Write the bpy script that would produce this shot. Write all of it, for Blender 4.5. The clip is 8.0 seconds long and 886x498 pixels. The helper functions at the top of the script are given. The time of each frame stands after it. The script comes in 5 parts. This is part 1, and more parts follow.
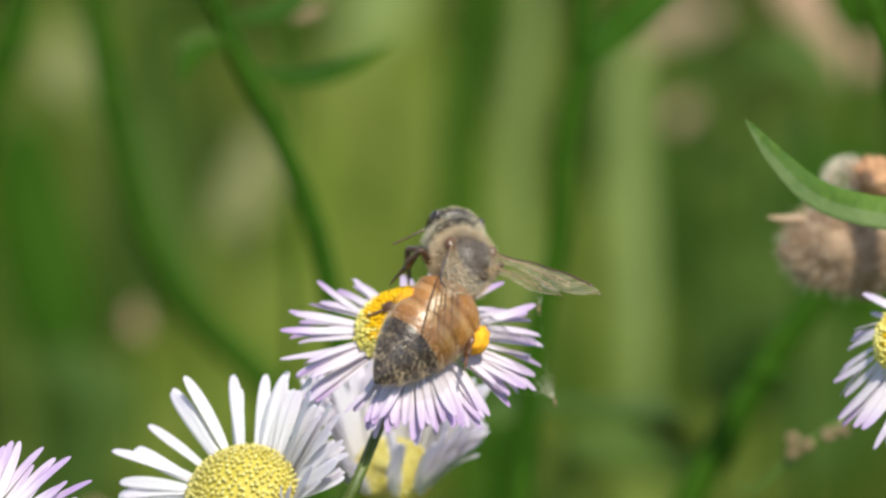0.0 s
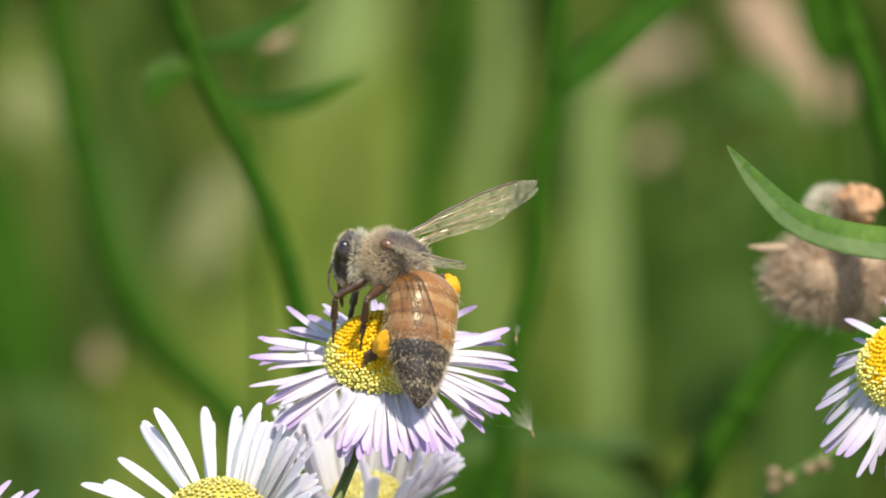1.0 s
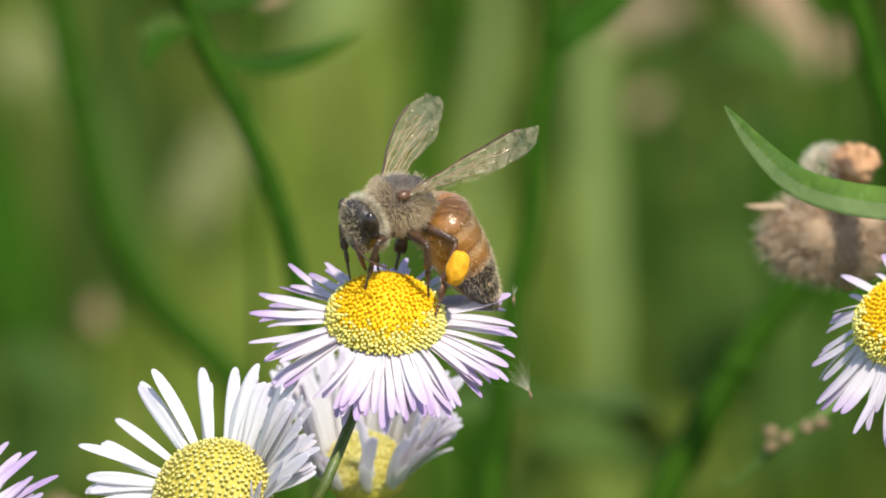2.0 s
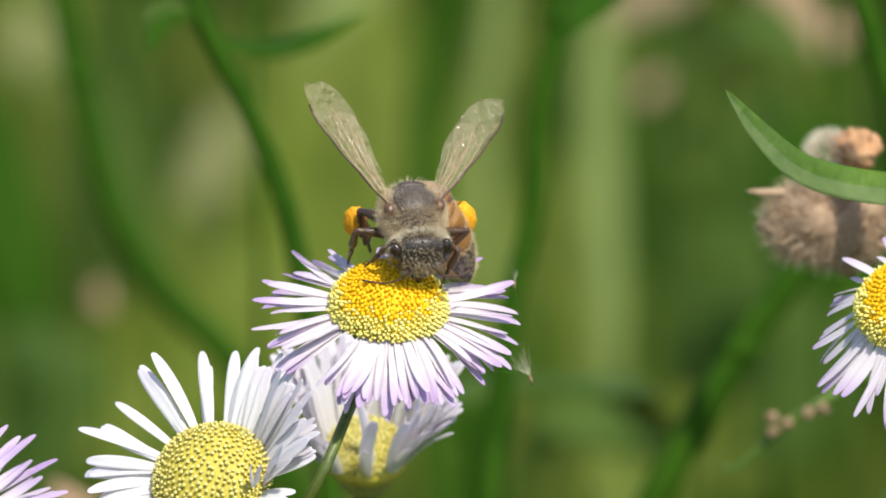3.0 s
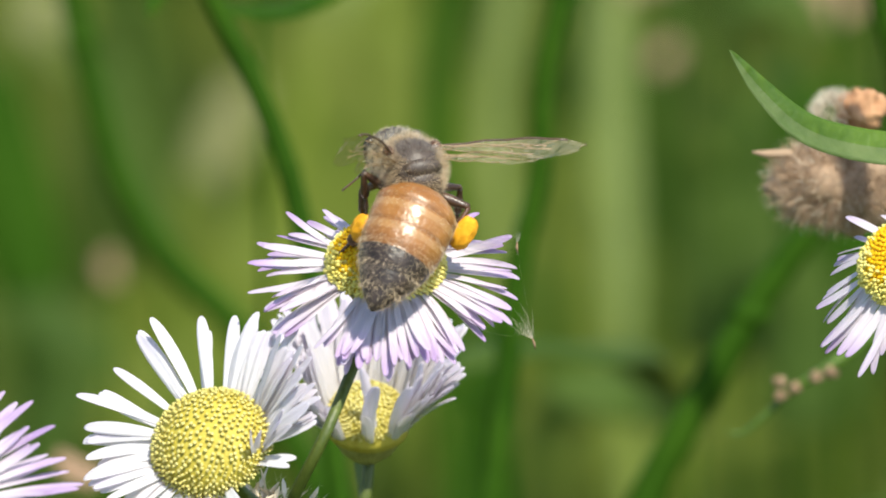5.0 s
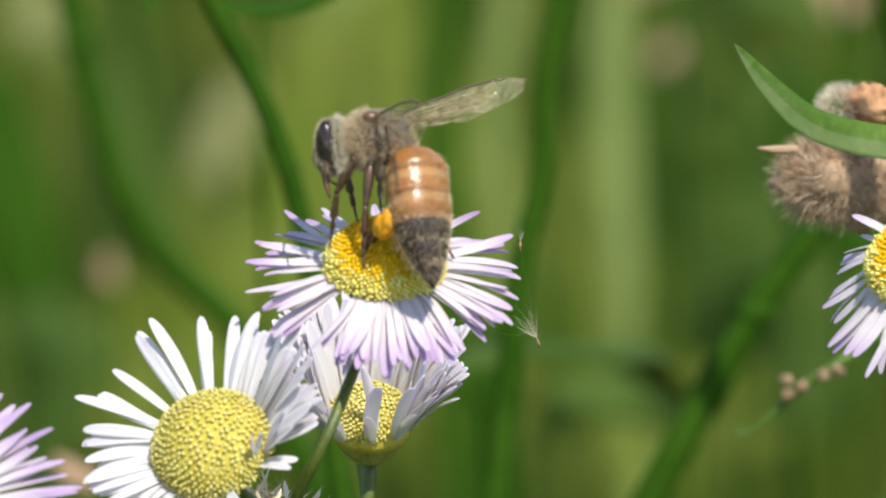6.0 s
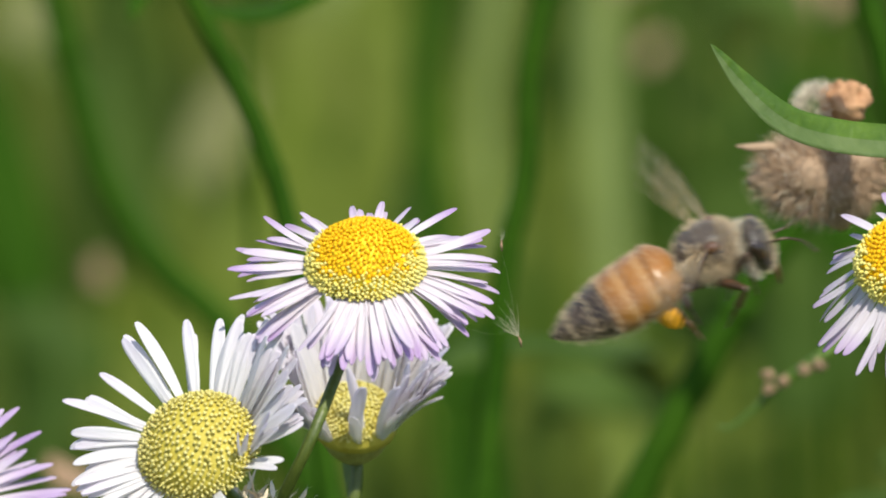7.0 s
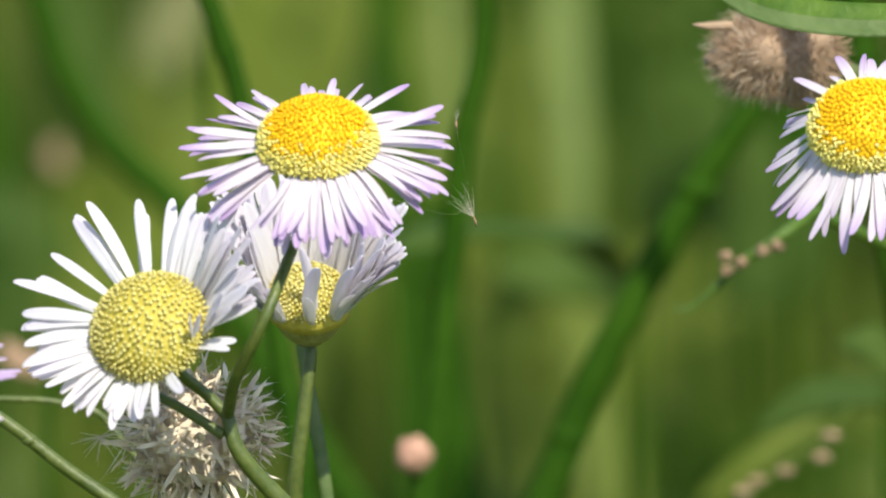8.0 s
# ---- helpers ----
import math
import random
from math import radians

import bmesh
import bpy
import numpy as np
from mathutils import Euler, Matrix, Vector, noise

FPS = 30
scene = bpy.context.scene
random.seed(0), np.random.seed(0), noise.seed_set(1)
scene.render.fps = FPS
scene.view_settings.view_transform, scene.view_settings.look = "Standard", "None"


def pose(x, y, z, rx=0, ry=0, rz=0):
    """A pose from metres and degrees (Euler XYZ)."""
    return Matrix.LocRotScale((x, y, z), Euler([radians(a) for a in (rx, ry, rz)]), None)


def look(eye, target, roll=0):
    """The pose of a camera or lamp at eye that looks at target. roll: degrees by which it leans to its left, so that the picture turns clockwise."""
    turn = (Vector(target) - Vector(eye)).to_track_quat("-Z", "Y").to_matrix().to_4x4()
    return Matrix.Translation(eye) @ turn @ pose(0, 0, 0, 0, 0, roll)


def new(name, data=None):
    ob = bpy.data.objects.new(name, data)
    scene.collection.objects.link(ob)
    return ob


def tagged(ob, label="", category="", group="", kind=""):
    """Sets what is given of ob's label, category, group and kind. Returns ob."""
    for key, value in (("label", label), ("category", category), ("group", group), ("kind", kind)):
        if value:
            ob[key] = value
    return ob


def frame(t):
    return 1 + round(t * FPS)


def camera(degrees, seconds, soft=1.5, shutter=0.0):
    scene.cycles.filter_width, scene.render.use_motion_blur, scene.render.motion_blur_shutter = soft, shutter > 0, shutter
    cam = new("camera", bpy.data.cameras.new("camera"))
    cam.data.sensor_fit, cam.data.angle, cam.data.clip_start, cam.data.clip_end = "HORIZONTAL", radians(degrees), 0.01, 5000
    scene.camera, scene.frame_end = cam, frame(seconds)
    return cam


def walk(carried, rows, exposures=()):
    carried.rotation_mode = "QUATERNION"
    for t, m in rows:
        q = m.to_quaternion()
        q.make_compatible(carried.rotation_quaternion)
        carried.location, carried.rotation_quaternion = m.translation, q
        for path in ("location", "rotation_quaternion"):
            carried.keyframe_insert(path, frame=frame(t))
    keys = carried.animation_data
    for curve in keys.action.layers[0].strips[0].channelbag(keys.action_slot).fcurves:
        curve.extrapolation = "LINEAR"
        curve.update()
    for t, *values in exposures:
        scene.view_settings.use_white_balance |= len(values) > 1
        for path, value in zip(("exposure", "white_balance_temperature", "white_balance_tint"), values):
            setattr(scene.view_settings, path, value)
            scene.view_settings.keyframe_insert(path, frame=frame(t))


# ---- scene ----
cam = camera(3.6, 8.0, soft=1.8, shutter=0.2)

# The view's own axes: to the right, up the picture, away from the lens. All in millimetres about the middle of the flower stand.
TILT = radians(20)
MIDDLE = Vector((0, 0, 0.6))
RIGHT, UP, AWAY = Vector((1, 0, 0)), Vector((0, math.sin(TILT), math.cos(TILT))), Vector((0, math.cos(TILT), -math.sin(TILT)))


def way(a, b, c):
    return (RIGHT * a + UP * b + AWAY * c).normalized()


def at(a, b, c=0.0):
    return MIDDLE + (RIGHT * a + UP * b + AWAY * c) * 0.001


# seconds, aim right and up, distance, eye shifted right and up, roll
CAMERA_ROWS = [
    (0, -1.49, 3.58, 823.5, -0.62, 1.00, 0.16),
    (0.5, -0.50, 6.47, 814.0, -0.77, 1.00, 0.01),
    (1, -0.10, 5.24, 806.9, -1.69, 0.00, 0.20),
    (1.5, -0.08, 4.41, 806.8, -1.85, 0.77, 0.08),
    (3, 0.01, 2.08, 805.3, -1.39, 0.77, 0.27),
    (3.5, -0.19, 1.20, 795.6, -0.23, 0.00, 0.27),
    (4, -0.04, 0.57, 799.0, -0.38, 0.00, 0.02),
    (4.5, 0.00, -0.00, 800.0, 0.00, 0.00, 0.00),
    (6, -0.20, -0.13, 786.2, -0.23, -0.38, -0.30),
    (6.5, 0.03, -0.08, 791.5, 0.62, -0.23, -0.89),
    (7, 0.83, -0.09, 795.6, 0.77, 0.00, -0.98),
    (7.2, 0.80, -1.25, 796.0, 0.83, -0.12, -0.98),
    (7.3, 1.05, -2.02, 796.2, 0.86, -0.20, -0.98),
    (7.5, 1.99, -2.54, 796.3, 0.92, -0.38, -0.98),
    (8, 3.28, -6.90, 788.5, 1.39, -0.77, -0.97),
]
# seconds, stops, kelvin, tint
EXPOSURES = [(t, stops + 0.08, 6500, 5) for t, stops in (
    (0, 0.57), (0.5, 0.64), (1, 0.72), (1.5, 0.66), (3, 0.61), (3.5, 0.61), (4, 0.72), (4.5, 0.74), (6, 0.60), (6.5, 0.52), (7, 0.47), (7.3, 0.47), (7.5, 0.55), (8, 0.66))]
walk(cam, [(t, look(at(0, 0) + (RIGHT * ex + UP * ey - AWAY * d) * 0.001, at(a, b), roll))
           for t, a, b, d, ex, ey, roll in CAMERA_ROWS], EXPOSURES)
cam.data.dof.use_dof = True
cam.data.dof.focus_distance = 0.802
cam.data.dof.aperture_fstop = 82.0

# ---- light ----
SUN_ELEVATION, SUN_TURN = radians(61), radians(150)   # turn: from north, clockwise
world = bpy.data.worlds.new("sky")
scene.world = world
world.use_nodes = True
nodes = world.node_tree.nodes
sky = nodes.new("ShaderNodeTexSky")
sky.sky_type, sky.sun_disc, sky.sun_elevation, sky.sun_rotation = "NISHITA", False, SUN_ELEVATION, SUN_TURN
world.node_tree.links.new(sky.outputs[0], nodes["Background"].inputs[0])
nodes["Background"].inputs[1].default_value = 0.15
sun = new("sun", bpy.data.lights.new("sun", "SUN"))
sun.data.energy, sun.data.angle, sun.data.color = 4.1, radians(0.5), (1.0, 0.94, 0.83)
sun_from = Vector((math.cos(SUN_ELEVATION) * math.sin(SUN_TURN), math.cos(SUN_ELEVATION) * math.cos(SUN_TURN), math.sin(SUN_ELEVATION)))
sun.matrix_world = look(sun_from * 5, (0, 0, 0))


# ---- materials ----
def node_tree(name):
    m = bpy.data.materials.new(name)
    m.use_nodes = True
    return m, m.node_tree.nodes, m.node_tree.links, m.node_tree.nodes["Principled BSDF"]


def surface(name, low, high, scale=800.0, rough=0.5, bump=0.3, through_light=0.0, specular=0.5, vary=0.0, fine=4.0):
    """A two-scale mottled surface between two colours; scale is per metre."""
    m, n, l, p = node_tree(name)
    tc = n.new("ShaderNodeTexCoord")
    coarse = n.new("ShaderNodeTexNoise")
    coarse.inputs["Scale"].default_value = scale
    coarse.inputs["Detail"].default_value = 4
    grain = n.new("ShaderNodeTexNoise")
    grain.inputs["Scale"].default_value = scale * fine
    grain.inputs["Detail"].default_value = 3
    l.new(tc.outputs["Object"], coarse.inputs["Vector"])
    l.new(tc.outputs["Object"], grain.inputs["Vector"])
    add = n.new("ShaderNodeMath")
    add.operation = "MULTIPLY_ADD"
    add.inputs[1].default_value = 0.45
    l.new(grain.outputs["Fac"], add.inputs[0])
    l.new(coarse.outputs["Fac"], add.inputs[2])
    ramp = n.new("ShaderNodeValToRGB")
    ramp.color_ramp.elements[0].position, ramp.color_ramp.elements[1].position = 0.5, 0.95
    ramp.color_ramp.elements[0].color, ramp.color_ramp.elements[1].color = (*low, 1), (*high, 1)
    l.new(add.outputs[0], ramp.inputs["Fac"])
    colour = ramp.outputs["Color"]
    if vary:
        info = n.new("ShaderNodeObjectInfo")
        hsv = n.new("ShaderNodeHueSaturation")
        span = n.new("ShaderNodeMapRange")
        span.inputs["To Min"].default_value, span.inputs["To Max"].default_value = 1 - vary, 1 + vary
        l.new(info.outputs["Random"], span.inputs["Value"])
        l.new(span.outputs[0], hsv.inputs["Value"])
        l.new(colour, hsv.inputs["Color"])
        colour = hsv.outputs["Color"]
    l.new(colour, p.inputs["Base Color"])
    p.inputs["Roughness"].default_value = rough
    p.inputs["Specular IOR Level"].default_value = specular
    if bump:
        b = n.new("ShaderNodeBump")
        b.inputs["Strength"].default_value = bump
        b.inputs["Distance"].default_value = 0.2 / scale
        l.new(add.outputs[0], b.inputs["Height"])
        l.new(b.outputs["Normal"], p.inputs["Normal"])
    if through_light:
        t = n.new("ShaderNodeBsdfTranslucent")
        mix = n.new("ShaderNodeMixShader")
        mix.inputs[0].default_value = through_light
        l.new(colour, t.inputs["Color"])
        l.new(p.outputs[0], mix.inputs[1])
        l.new(t.outputs[0], mix.inputs[2])
        l.new(mix.outputs[0], n["Material Output"].inputs["Surface"])
    return m


def petal_material(name, base, tip, length, through_light):
    """White at the base, tinted towards the tip, faint veins along the strap."""
    m, n, l, p = node_tree(name)
    tc = n.new("ShaderNodeTexCoord")
    sep = n.new("ShaderNodeSeparateXYZ")
    l.new(tc.outputs["Object"], sep.inputs[0])
    span = n.new("ShaderNodeMapRange")
    span.inputs["From Min"].default_value, span.inputs["From Max"].default_value = 0.0025, length * 0.001
    l.new(sep.outputs["Y"], span.inputs["Value"])
    info = n.new("ShaderNodeObjectInfo")
    k = n.new("ShaderNodeMath")
    k.operation = "MULTIPLY"
    l.new(span.outputs[0], k.inputs[0])
    rnd = n.new("ShaderNodeMapRange")
    rnd.inputs["To Min"].default_value, rnd.inputs["To Max"].default_value = 0.35, 1.0
    l.new(info.outputs["Random"], rnd.inputs["Value"])
    l.new(rnd.outputs[0], k.inputs[1])
    mixc = n.new("ShaderNodeMix")
    mixc.data_type = "RGBA"
    mixc.inputs["A"].default_value, mixc.inputs["B"].default_value = (*base, 1), (*tip, 1)
    l.new(k.outputs[0], mixc.inputs["Factor"])
    wave = n.new("ShaderNodeTexNoise")
    wave.inputs["Scale"].default_value = 1.0
    wave.inputs["Detail"].default_value = 2
    mapping = n.new("ShaderNodeMapping")
    mapping.inputs["Scale"].default_value = (9000, 250, 250)
    l.new(tc.outputs["Object"], mapping.inputs["Vector"])
    l.new(mapping.outputs[0], wave.inputs["Vector"])
    vein = n.new("ShaderNodeMix")
    vein.data_type, vein.blend_type = "RGBA", "MULTIPLY"
    vein.inputs["Factor"].default_value = 0.22
    l.new(mixc.outputs["Result"], vein.inputs["A"])
    l.new(wave.outputs["Fac"], vein.inputs["B"])
    l.new(vein.outputs["Result"], p.inputs["Base Color"])
    p.inputs["Roughness"].default_value = 0.55
    b = n.new("ShaderNodeBump")
    b.inputs["Strength"].default_value, b.inputs["Distance"].default_value = 0.4, 0.00005
    l.new(wave.outputs["Fac"], b.inputs["Height"])
    l.new(b.outputs[0], p.inputs["Normal"])
    t = n.new("ShaderNodeBsdfTranslucent")
    l.new(vein.outputs["Result"], t.inputs["Color"])
    mix = n.new("ShaderNodeMixShader")
    mix.inputs[0].default_value = through_light
    l.new(p.outputs[0], mix.inputs[1])
    l.new(t.outputs[0], mix.inputs[2])
    l.new(mix.outputs[0], n["Material Output"].inputs["Surface"])
    return m


def wing_material(name):
    m, n, l, p = node_tree(name)
    p.inputs["Base Color"].default_value = (0.45, 0.37, 0.26, 1)
    p.inputs["Roughness"].default_value = 0.14
    tc = n.new("ShaderNodeTexCoord")
    noise_tex = n.new("ShaderNodeTexNoise")
    noise_tex.inputs["Scale"].default_value = 1100
    l.new(tc.outputs["Object"], noise_tex.inputs["Vector"])
    b = n.new("ShaderNodeBump")
    b.inputs["Strength"].default_value, b.inputs["Distance"].default_value = 1.0, 0.0012
    l.new(noise_tex.outputs["Fac"], b.inputs["Height"])
    l.new(b.outputs[0], p.inputs["Normal"])
    clear = n.new("ShaderNodeBsdfTransparent")
    clear.inputs["Color"].default_value = (0.93, 0.9, 0.82, 1)
    mix = n.new("ShaderNodeMixShader")
    mix.inputs[0].default_value = 0.23
    l.new(clear.outputs[0], mix.inputs[1])
    l.new(p.outputs[0], mix.inputs[2])
    l.new(mix.outputs[0], n["Material Output"].inputs["Surface"])
    return m


M = {
    "petal_lilac": petal_material("petal_lilac", (0.87, 0.80, 0.85), (0.60, 0.41, 0.70), 4.4, 0.5),
    "petal_white": petal_material("petal_white", (0.93, 0.90, 0.91), (0.87, 0.79, 0.90), 5.4, 0.52),
    "floret_gold": surface("floret_gold", (0.82, 0.485, 0.0059), (0.89, 0.595, 0.0146), 900, 0.65, 0.2, through_light=0.32, specular=0.2),
    "floret_lemon": surface("floret_lemon", (0.758, 0.641, 0.126), (0.855, 0.777, 0.291), 900, 0.65, 0.2, through_light=0.25, specular=0.2),
    "floret_pale": surface("floret_pale", (0.56, 0.475, 0.115), (0.68, 0.61, 0.24), 900, 0.7, 0.2, through_light=0.15, specular=0.15),
    "dome": surface("dome", (0.797, 0.544, 0.0059), (0.875, 0.661, 0.0194), 900, 0.7, 0.3),
    "dome_olive": surface("dome_olive", (0.36, 0.285, 0.026), (0.46, 0.38, 0.05), 900, 0.7, 0.3),
    "sepal": surface("sepal", (0.217, 0.208, 0.0497), (0.38, 0.353, 0.117), 900, 0.55, 0.3, through_light=0.1),
    "stalk": surface("stalk", (0.05, 0.072, 0.007), (0.092, 0.115, 0.016), 700, 0.5, 0.3),
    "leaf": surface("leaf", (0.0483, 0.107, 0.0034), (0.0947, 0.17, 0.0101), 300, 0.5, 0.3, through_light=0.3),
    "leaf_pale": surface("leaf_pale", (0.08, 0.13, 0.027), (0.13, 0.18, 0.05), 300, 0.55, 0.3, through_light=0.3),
    # below the plant's own green: shade among dense grass is put into the colour
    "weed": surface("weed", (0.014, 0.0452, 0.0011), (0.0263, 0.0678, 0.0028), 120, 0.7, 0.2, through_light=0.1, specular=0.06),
    "pale_blade": surface("pale_blade", (0.145, 0.195, 0.045), (0.21, 0.26, 0.077), 60, 0.7, 0.2, through_light=0.3, specular=0.2),
    "yellow_blade": surface("yellow_blade", (0.1, 0.136, 0.01), (0.165, 0.2, 0.035), 60, 0.7, 0.2, through_light=0.3, specular=0.2),
    # a lowered green that carries the shade of the dense meadow in its colour
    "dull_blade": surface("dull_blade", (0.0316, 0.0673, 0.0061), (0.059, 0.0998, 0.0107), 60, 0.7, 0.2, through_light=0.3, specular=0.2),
    "grass": surface("grass", (0.07, 0.12, 0.011), (0.14, 0.187, 0.036), 40, 0.7, 0.2, through_light=0.4, specular=0.2),
    "dry_blade": surface("dry_blade", (0.2, 0.205, 0.075), (0.28, 0.275, 0.12), 60, 0.7, 0.2, through_light=0.3, specular=0.2),
    "dry_pink": surface("dry_pink", (0.28, 0.18, 0.108), (0.42, 0.29, 0.188), 120, 0.7, 0.2, through_light=0.2, specular=0.2),
    "straw": surface("straw", (0.60, 0.48, 0.33), (0.84, 0.73, 0.56), 300, 0.7, 0.3, through_light=0.2),
    "brown": surface("brown", (0.18, 0.105, 0.056), (0.33, 0.215, 0.13), 500, 0.8, 0.4),
    "crown": surface("crown", (0.27, 0.125, 0.052), (0.46, 0.25, 0.125), 500, 0.8, 0.5),
    "brown_dull": surface("brown_dull", (0.13, 0.088, 0.045), (0.235, 0.165, 0.095), 300, 0.8, 0.3),
    "pappus": surface("pappus", (0.64, 0.55, 0.42), (0.80, 0.71, 0.57), 500, 0.7, 0.0, through_light=0.4),
    "pink": surface("pink", (0.35, 0.18, 0.115), (0.45, 0.25, 0.165), 300, 0.6, 0.2),
    "soil": surface("soil", (0.0877, 0.122, 0.0134), (0.132, 0.167, 0.0202), 6, 0.9, 0.5),
    "thorax": surface("thorax", (0.034, 0.022, 0.015), (0.075, 0.053, 0.038), 1500, 0.5, 0.3),
    "fuzz": surface("fuzz", (0.56, 0.43, 0.28), (0.74, 0.61, 0.43), 700, 0.6, 0.0, through_light=0.45, specular=0.2),
    "fuzz_cream": surface("fuzz_cream", (0.597, 0.515, 0.38), (0.741, 0.678, 0.542), 700, 0.6, 0.0, through_light=0.45, specular=0.2),
    "fuzz_grey": surface("fuzz_grey", (0.33, 0.275, 0.225), (0.47, 0.405, 0.34), 700, 0.6, 0.0, through_light=0.35, specular=0.2),
    "amber": surface("amber", (0.2, 0.078, 0.014), (0.295, 0.128, 0.028), 420, 0.34, 0.3, fine=5, specular=0.6),
    "amber_pale": surface("amber_pale", (0.25, 0.12, 0.035), (0.35, 0.185, 0.066), 420, 0.32, 0.18, fine=5, specular=0.6),
    "amber_rim": surface("amber_rim", (0.154, 0.0588, 0.0108), (0.253, 0.104, 0.0235), 900, 0.35, 0.2),
    "black_plate": surface("black_plate", (0.016, 0.0105, 0.008), (0.046, 0.031, 0.024), 900, 0.38, 0.4, specular=0.35),
    "belly": surface("belly", (0.271, 0.154, 0.0452), (0.38, 0.244, 0.0904), 700, 0.4, 0.2),
    "head": surface("head", (0.014, 0.009, 0.007), (0.04, 0.028, 0.022), 1500, 0.45, 0.3),
    "eye": surface("eye", (0.0127, 0.0072, 0.0054), (0.0316, 0.0181, 0.0136), 2500, 0.2, 0.15, fine=6),
    "leg": surface("leg", (0.0316, 0.0163, 0.009), (0.0904, 0.0452, 0.0235), 1200, 0.35, 0.3),
    "shin": surface("shin", (0.05, 0.021, 0.0105), (0.125, 0.053, 0.024), 1200, 0.35, 0.3),
    "pollen": surface("pollen", (0.56, 0.235, 0.0072), (0.705, 0.335, 0.0181), 2200, 0.8, 0.6, specular=0.2),
    "vein": surface("vein", (0.253, 0.163, 0.0814), (0.38, 0.271, 0.154), 900, 0.18, 0.0, specular=0.9),
    "membrane": wing_material("membrane"),
}


# ---- mesh helpers, in millimetres ----
def mesh_of(name, bm, material, smooth=True):
    bmesh.ops.transform(bm, matrix=Matrix.Scale(0.001, 4), verts=bm.verts)
    me = bpy.data.meshes.new(name)
    for f in bm.faces:
        f.smooth = smooth
    bm.to_mesh(me)
    bm.free()
    for one in material if isinstance(material, (list, tuple)) else [material]:
        me.materials.append(M[one])
    return me


def part(name, bm, material, parent=None, label="", m=None):
    ob = new(name, mesh_of(name, bm, material))
    if parent:
        ob.parent = parent
    if m:
        ob.matrix_basis = m
    return tagged(ob, label)


def base(name, m, label, category, group="", kind=""):
    ob = new(name)
    ob.empty_display_size = 0.005
    ob.matrix_basis = m
    return tagged(ob, label, category, group, kind)


def ring(bm, centre, a, b, n):
    return [bm.verts.new(centre + a * math.cos(2 * math.pi * i / n) + b * math.sin(2 * math.pi * i / n)) for i in range(n)]


def skin(bm, rings, cap=True, slot=0):
    for r, s in zip(rings, rings[1:]):
        for i in range(len(r)):
            f = bm.faces.new((r[i], r[(i + 1) % len(r)], s[(i + 1) % len(r)], s[i]))
            f.material_index = slot
    if cap:
        for r, back in ((rings[0], True), (rings[-1], False)):
            f = bm.faces.new(r[::-1] if back else r)
            f.material_index = slot


def tube(bm, points, radii, n=8, slot=0):
    """A tapered tube along points; the rings follow the line without twisting."""
    rings = []
    points = [Vector(p) for p in points]
    side = None
    for i, p in enumerate(points):
        d = (points[min(i + 1, len(points) - 1)] - points[max(i - 1, 0)]).normalized()
        if side is None:
            side = d.cross(Vector((0.31, 0.17, 0.93)) if abs(d.z) < 0.9 else Vector((1, 0.1, 0)))
        side = (side - d * side.dot(d)).normalized()
        r = radii[i] if isinstance(radii, (list, tuple)) else radii
        rings.append(ring(bm, p, side * r, d.cross(side) * r, n))
    skin(bm, rings, slot=slot)


def bend(points, steps=12):
    """A smooth line through points (Catmull-Rom with chord lengths, so that long spans do not overshoot)."""
    pts = [Vector(p) for p in points]
    pts = [pts[0] * 2 - pts[1]] + pts + [pts[-1] * 2 - pts[-2]]
    out = []
    for i in range(1, len(pts) - 2):
        a, b, c, d = pts[i - 1:i + 3]
        u, v, w = (math.sqrt(max((q - p).length, 1e-6)) for p, q in ((a, b), (b, c), (c, d)))
        m1 = v * ((b - a) / u - (c - a) / (u + v) + (c - b) / v)
        m2 = v * ((c - b) / v - (d - b) / (v + w) + (d - c) / w)
        for s in range(steps):
            t = s / steps
            out.append(b * (2 * t ** 3 - 3 * t * t + 1) + m1 * (t ** 3 - 2 * t * t + t) + c * (3 * t * t - 2 * t ** 3) + m2 * (t ** 3 - t * t))
    return out + [pts[-2]]


def blob(bm, centre, size, u=16, v=10, rough=0.0, turn=None):
    """An ellipsoid with a little unevenness."""
    rot = turn or Matrix.Identity(3)
    made = bmesh.ops.create_uvsphere(bm, u_segments=u, v_segments=v, radius=1.0)["verts"]
    for w in made:
        k = 1 + rough * noise.noise(w.co * 2.3 + Vector(centre))
        w.co = rot @ Vector((w.co.x * size[0] * k, w.co.y * size[1] * k, w.co.z * size[2] * k)) + Vector(centre)
    return made


def strap(bm, line, widths, side, lift, curl=0.0, slot=0):
    """A thin leaf-like strip with thickness along a line: side is its width direction, lift its normal."""
    top, under = [], []
    for p, w in zip(line, widths):
        row, low = [], []
        for k in (-1, -0.5, 0, 0.5, 1):
            q = p + side * (w * 0.5 * k) + lift * (curl * w * k * k)
            row.append(bm.verts.new(q))
            low.append(bm.verts.new(q - lift * max(0.012, w * 0.035)))
        top.append(row)
        under.append(low)
    for a, b, c, d in zip(top, top[1:], under, under[1:]):
        for i in range(4):
            bm.faces.new((a[i], a[i + 1], b[i + 1], b[i])).material_index = slot
            bm.faces.new((c[i + 1], c[i], d[i], d[i + 1])).material_index = slot
        bm.faces.new((a[0], b[0], d[0], c[0])).material_index = slot
        bm.faces.new((b[4], a[4], c[4], d[4])).material_index = slot
    for a, c in ((top[0], under[0]), (under[-1], top[-1])):
        for i in range(4):
            bm.faces.new((a[i + 1], a[i], c[i], c[i + 1])).material_index = slot


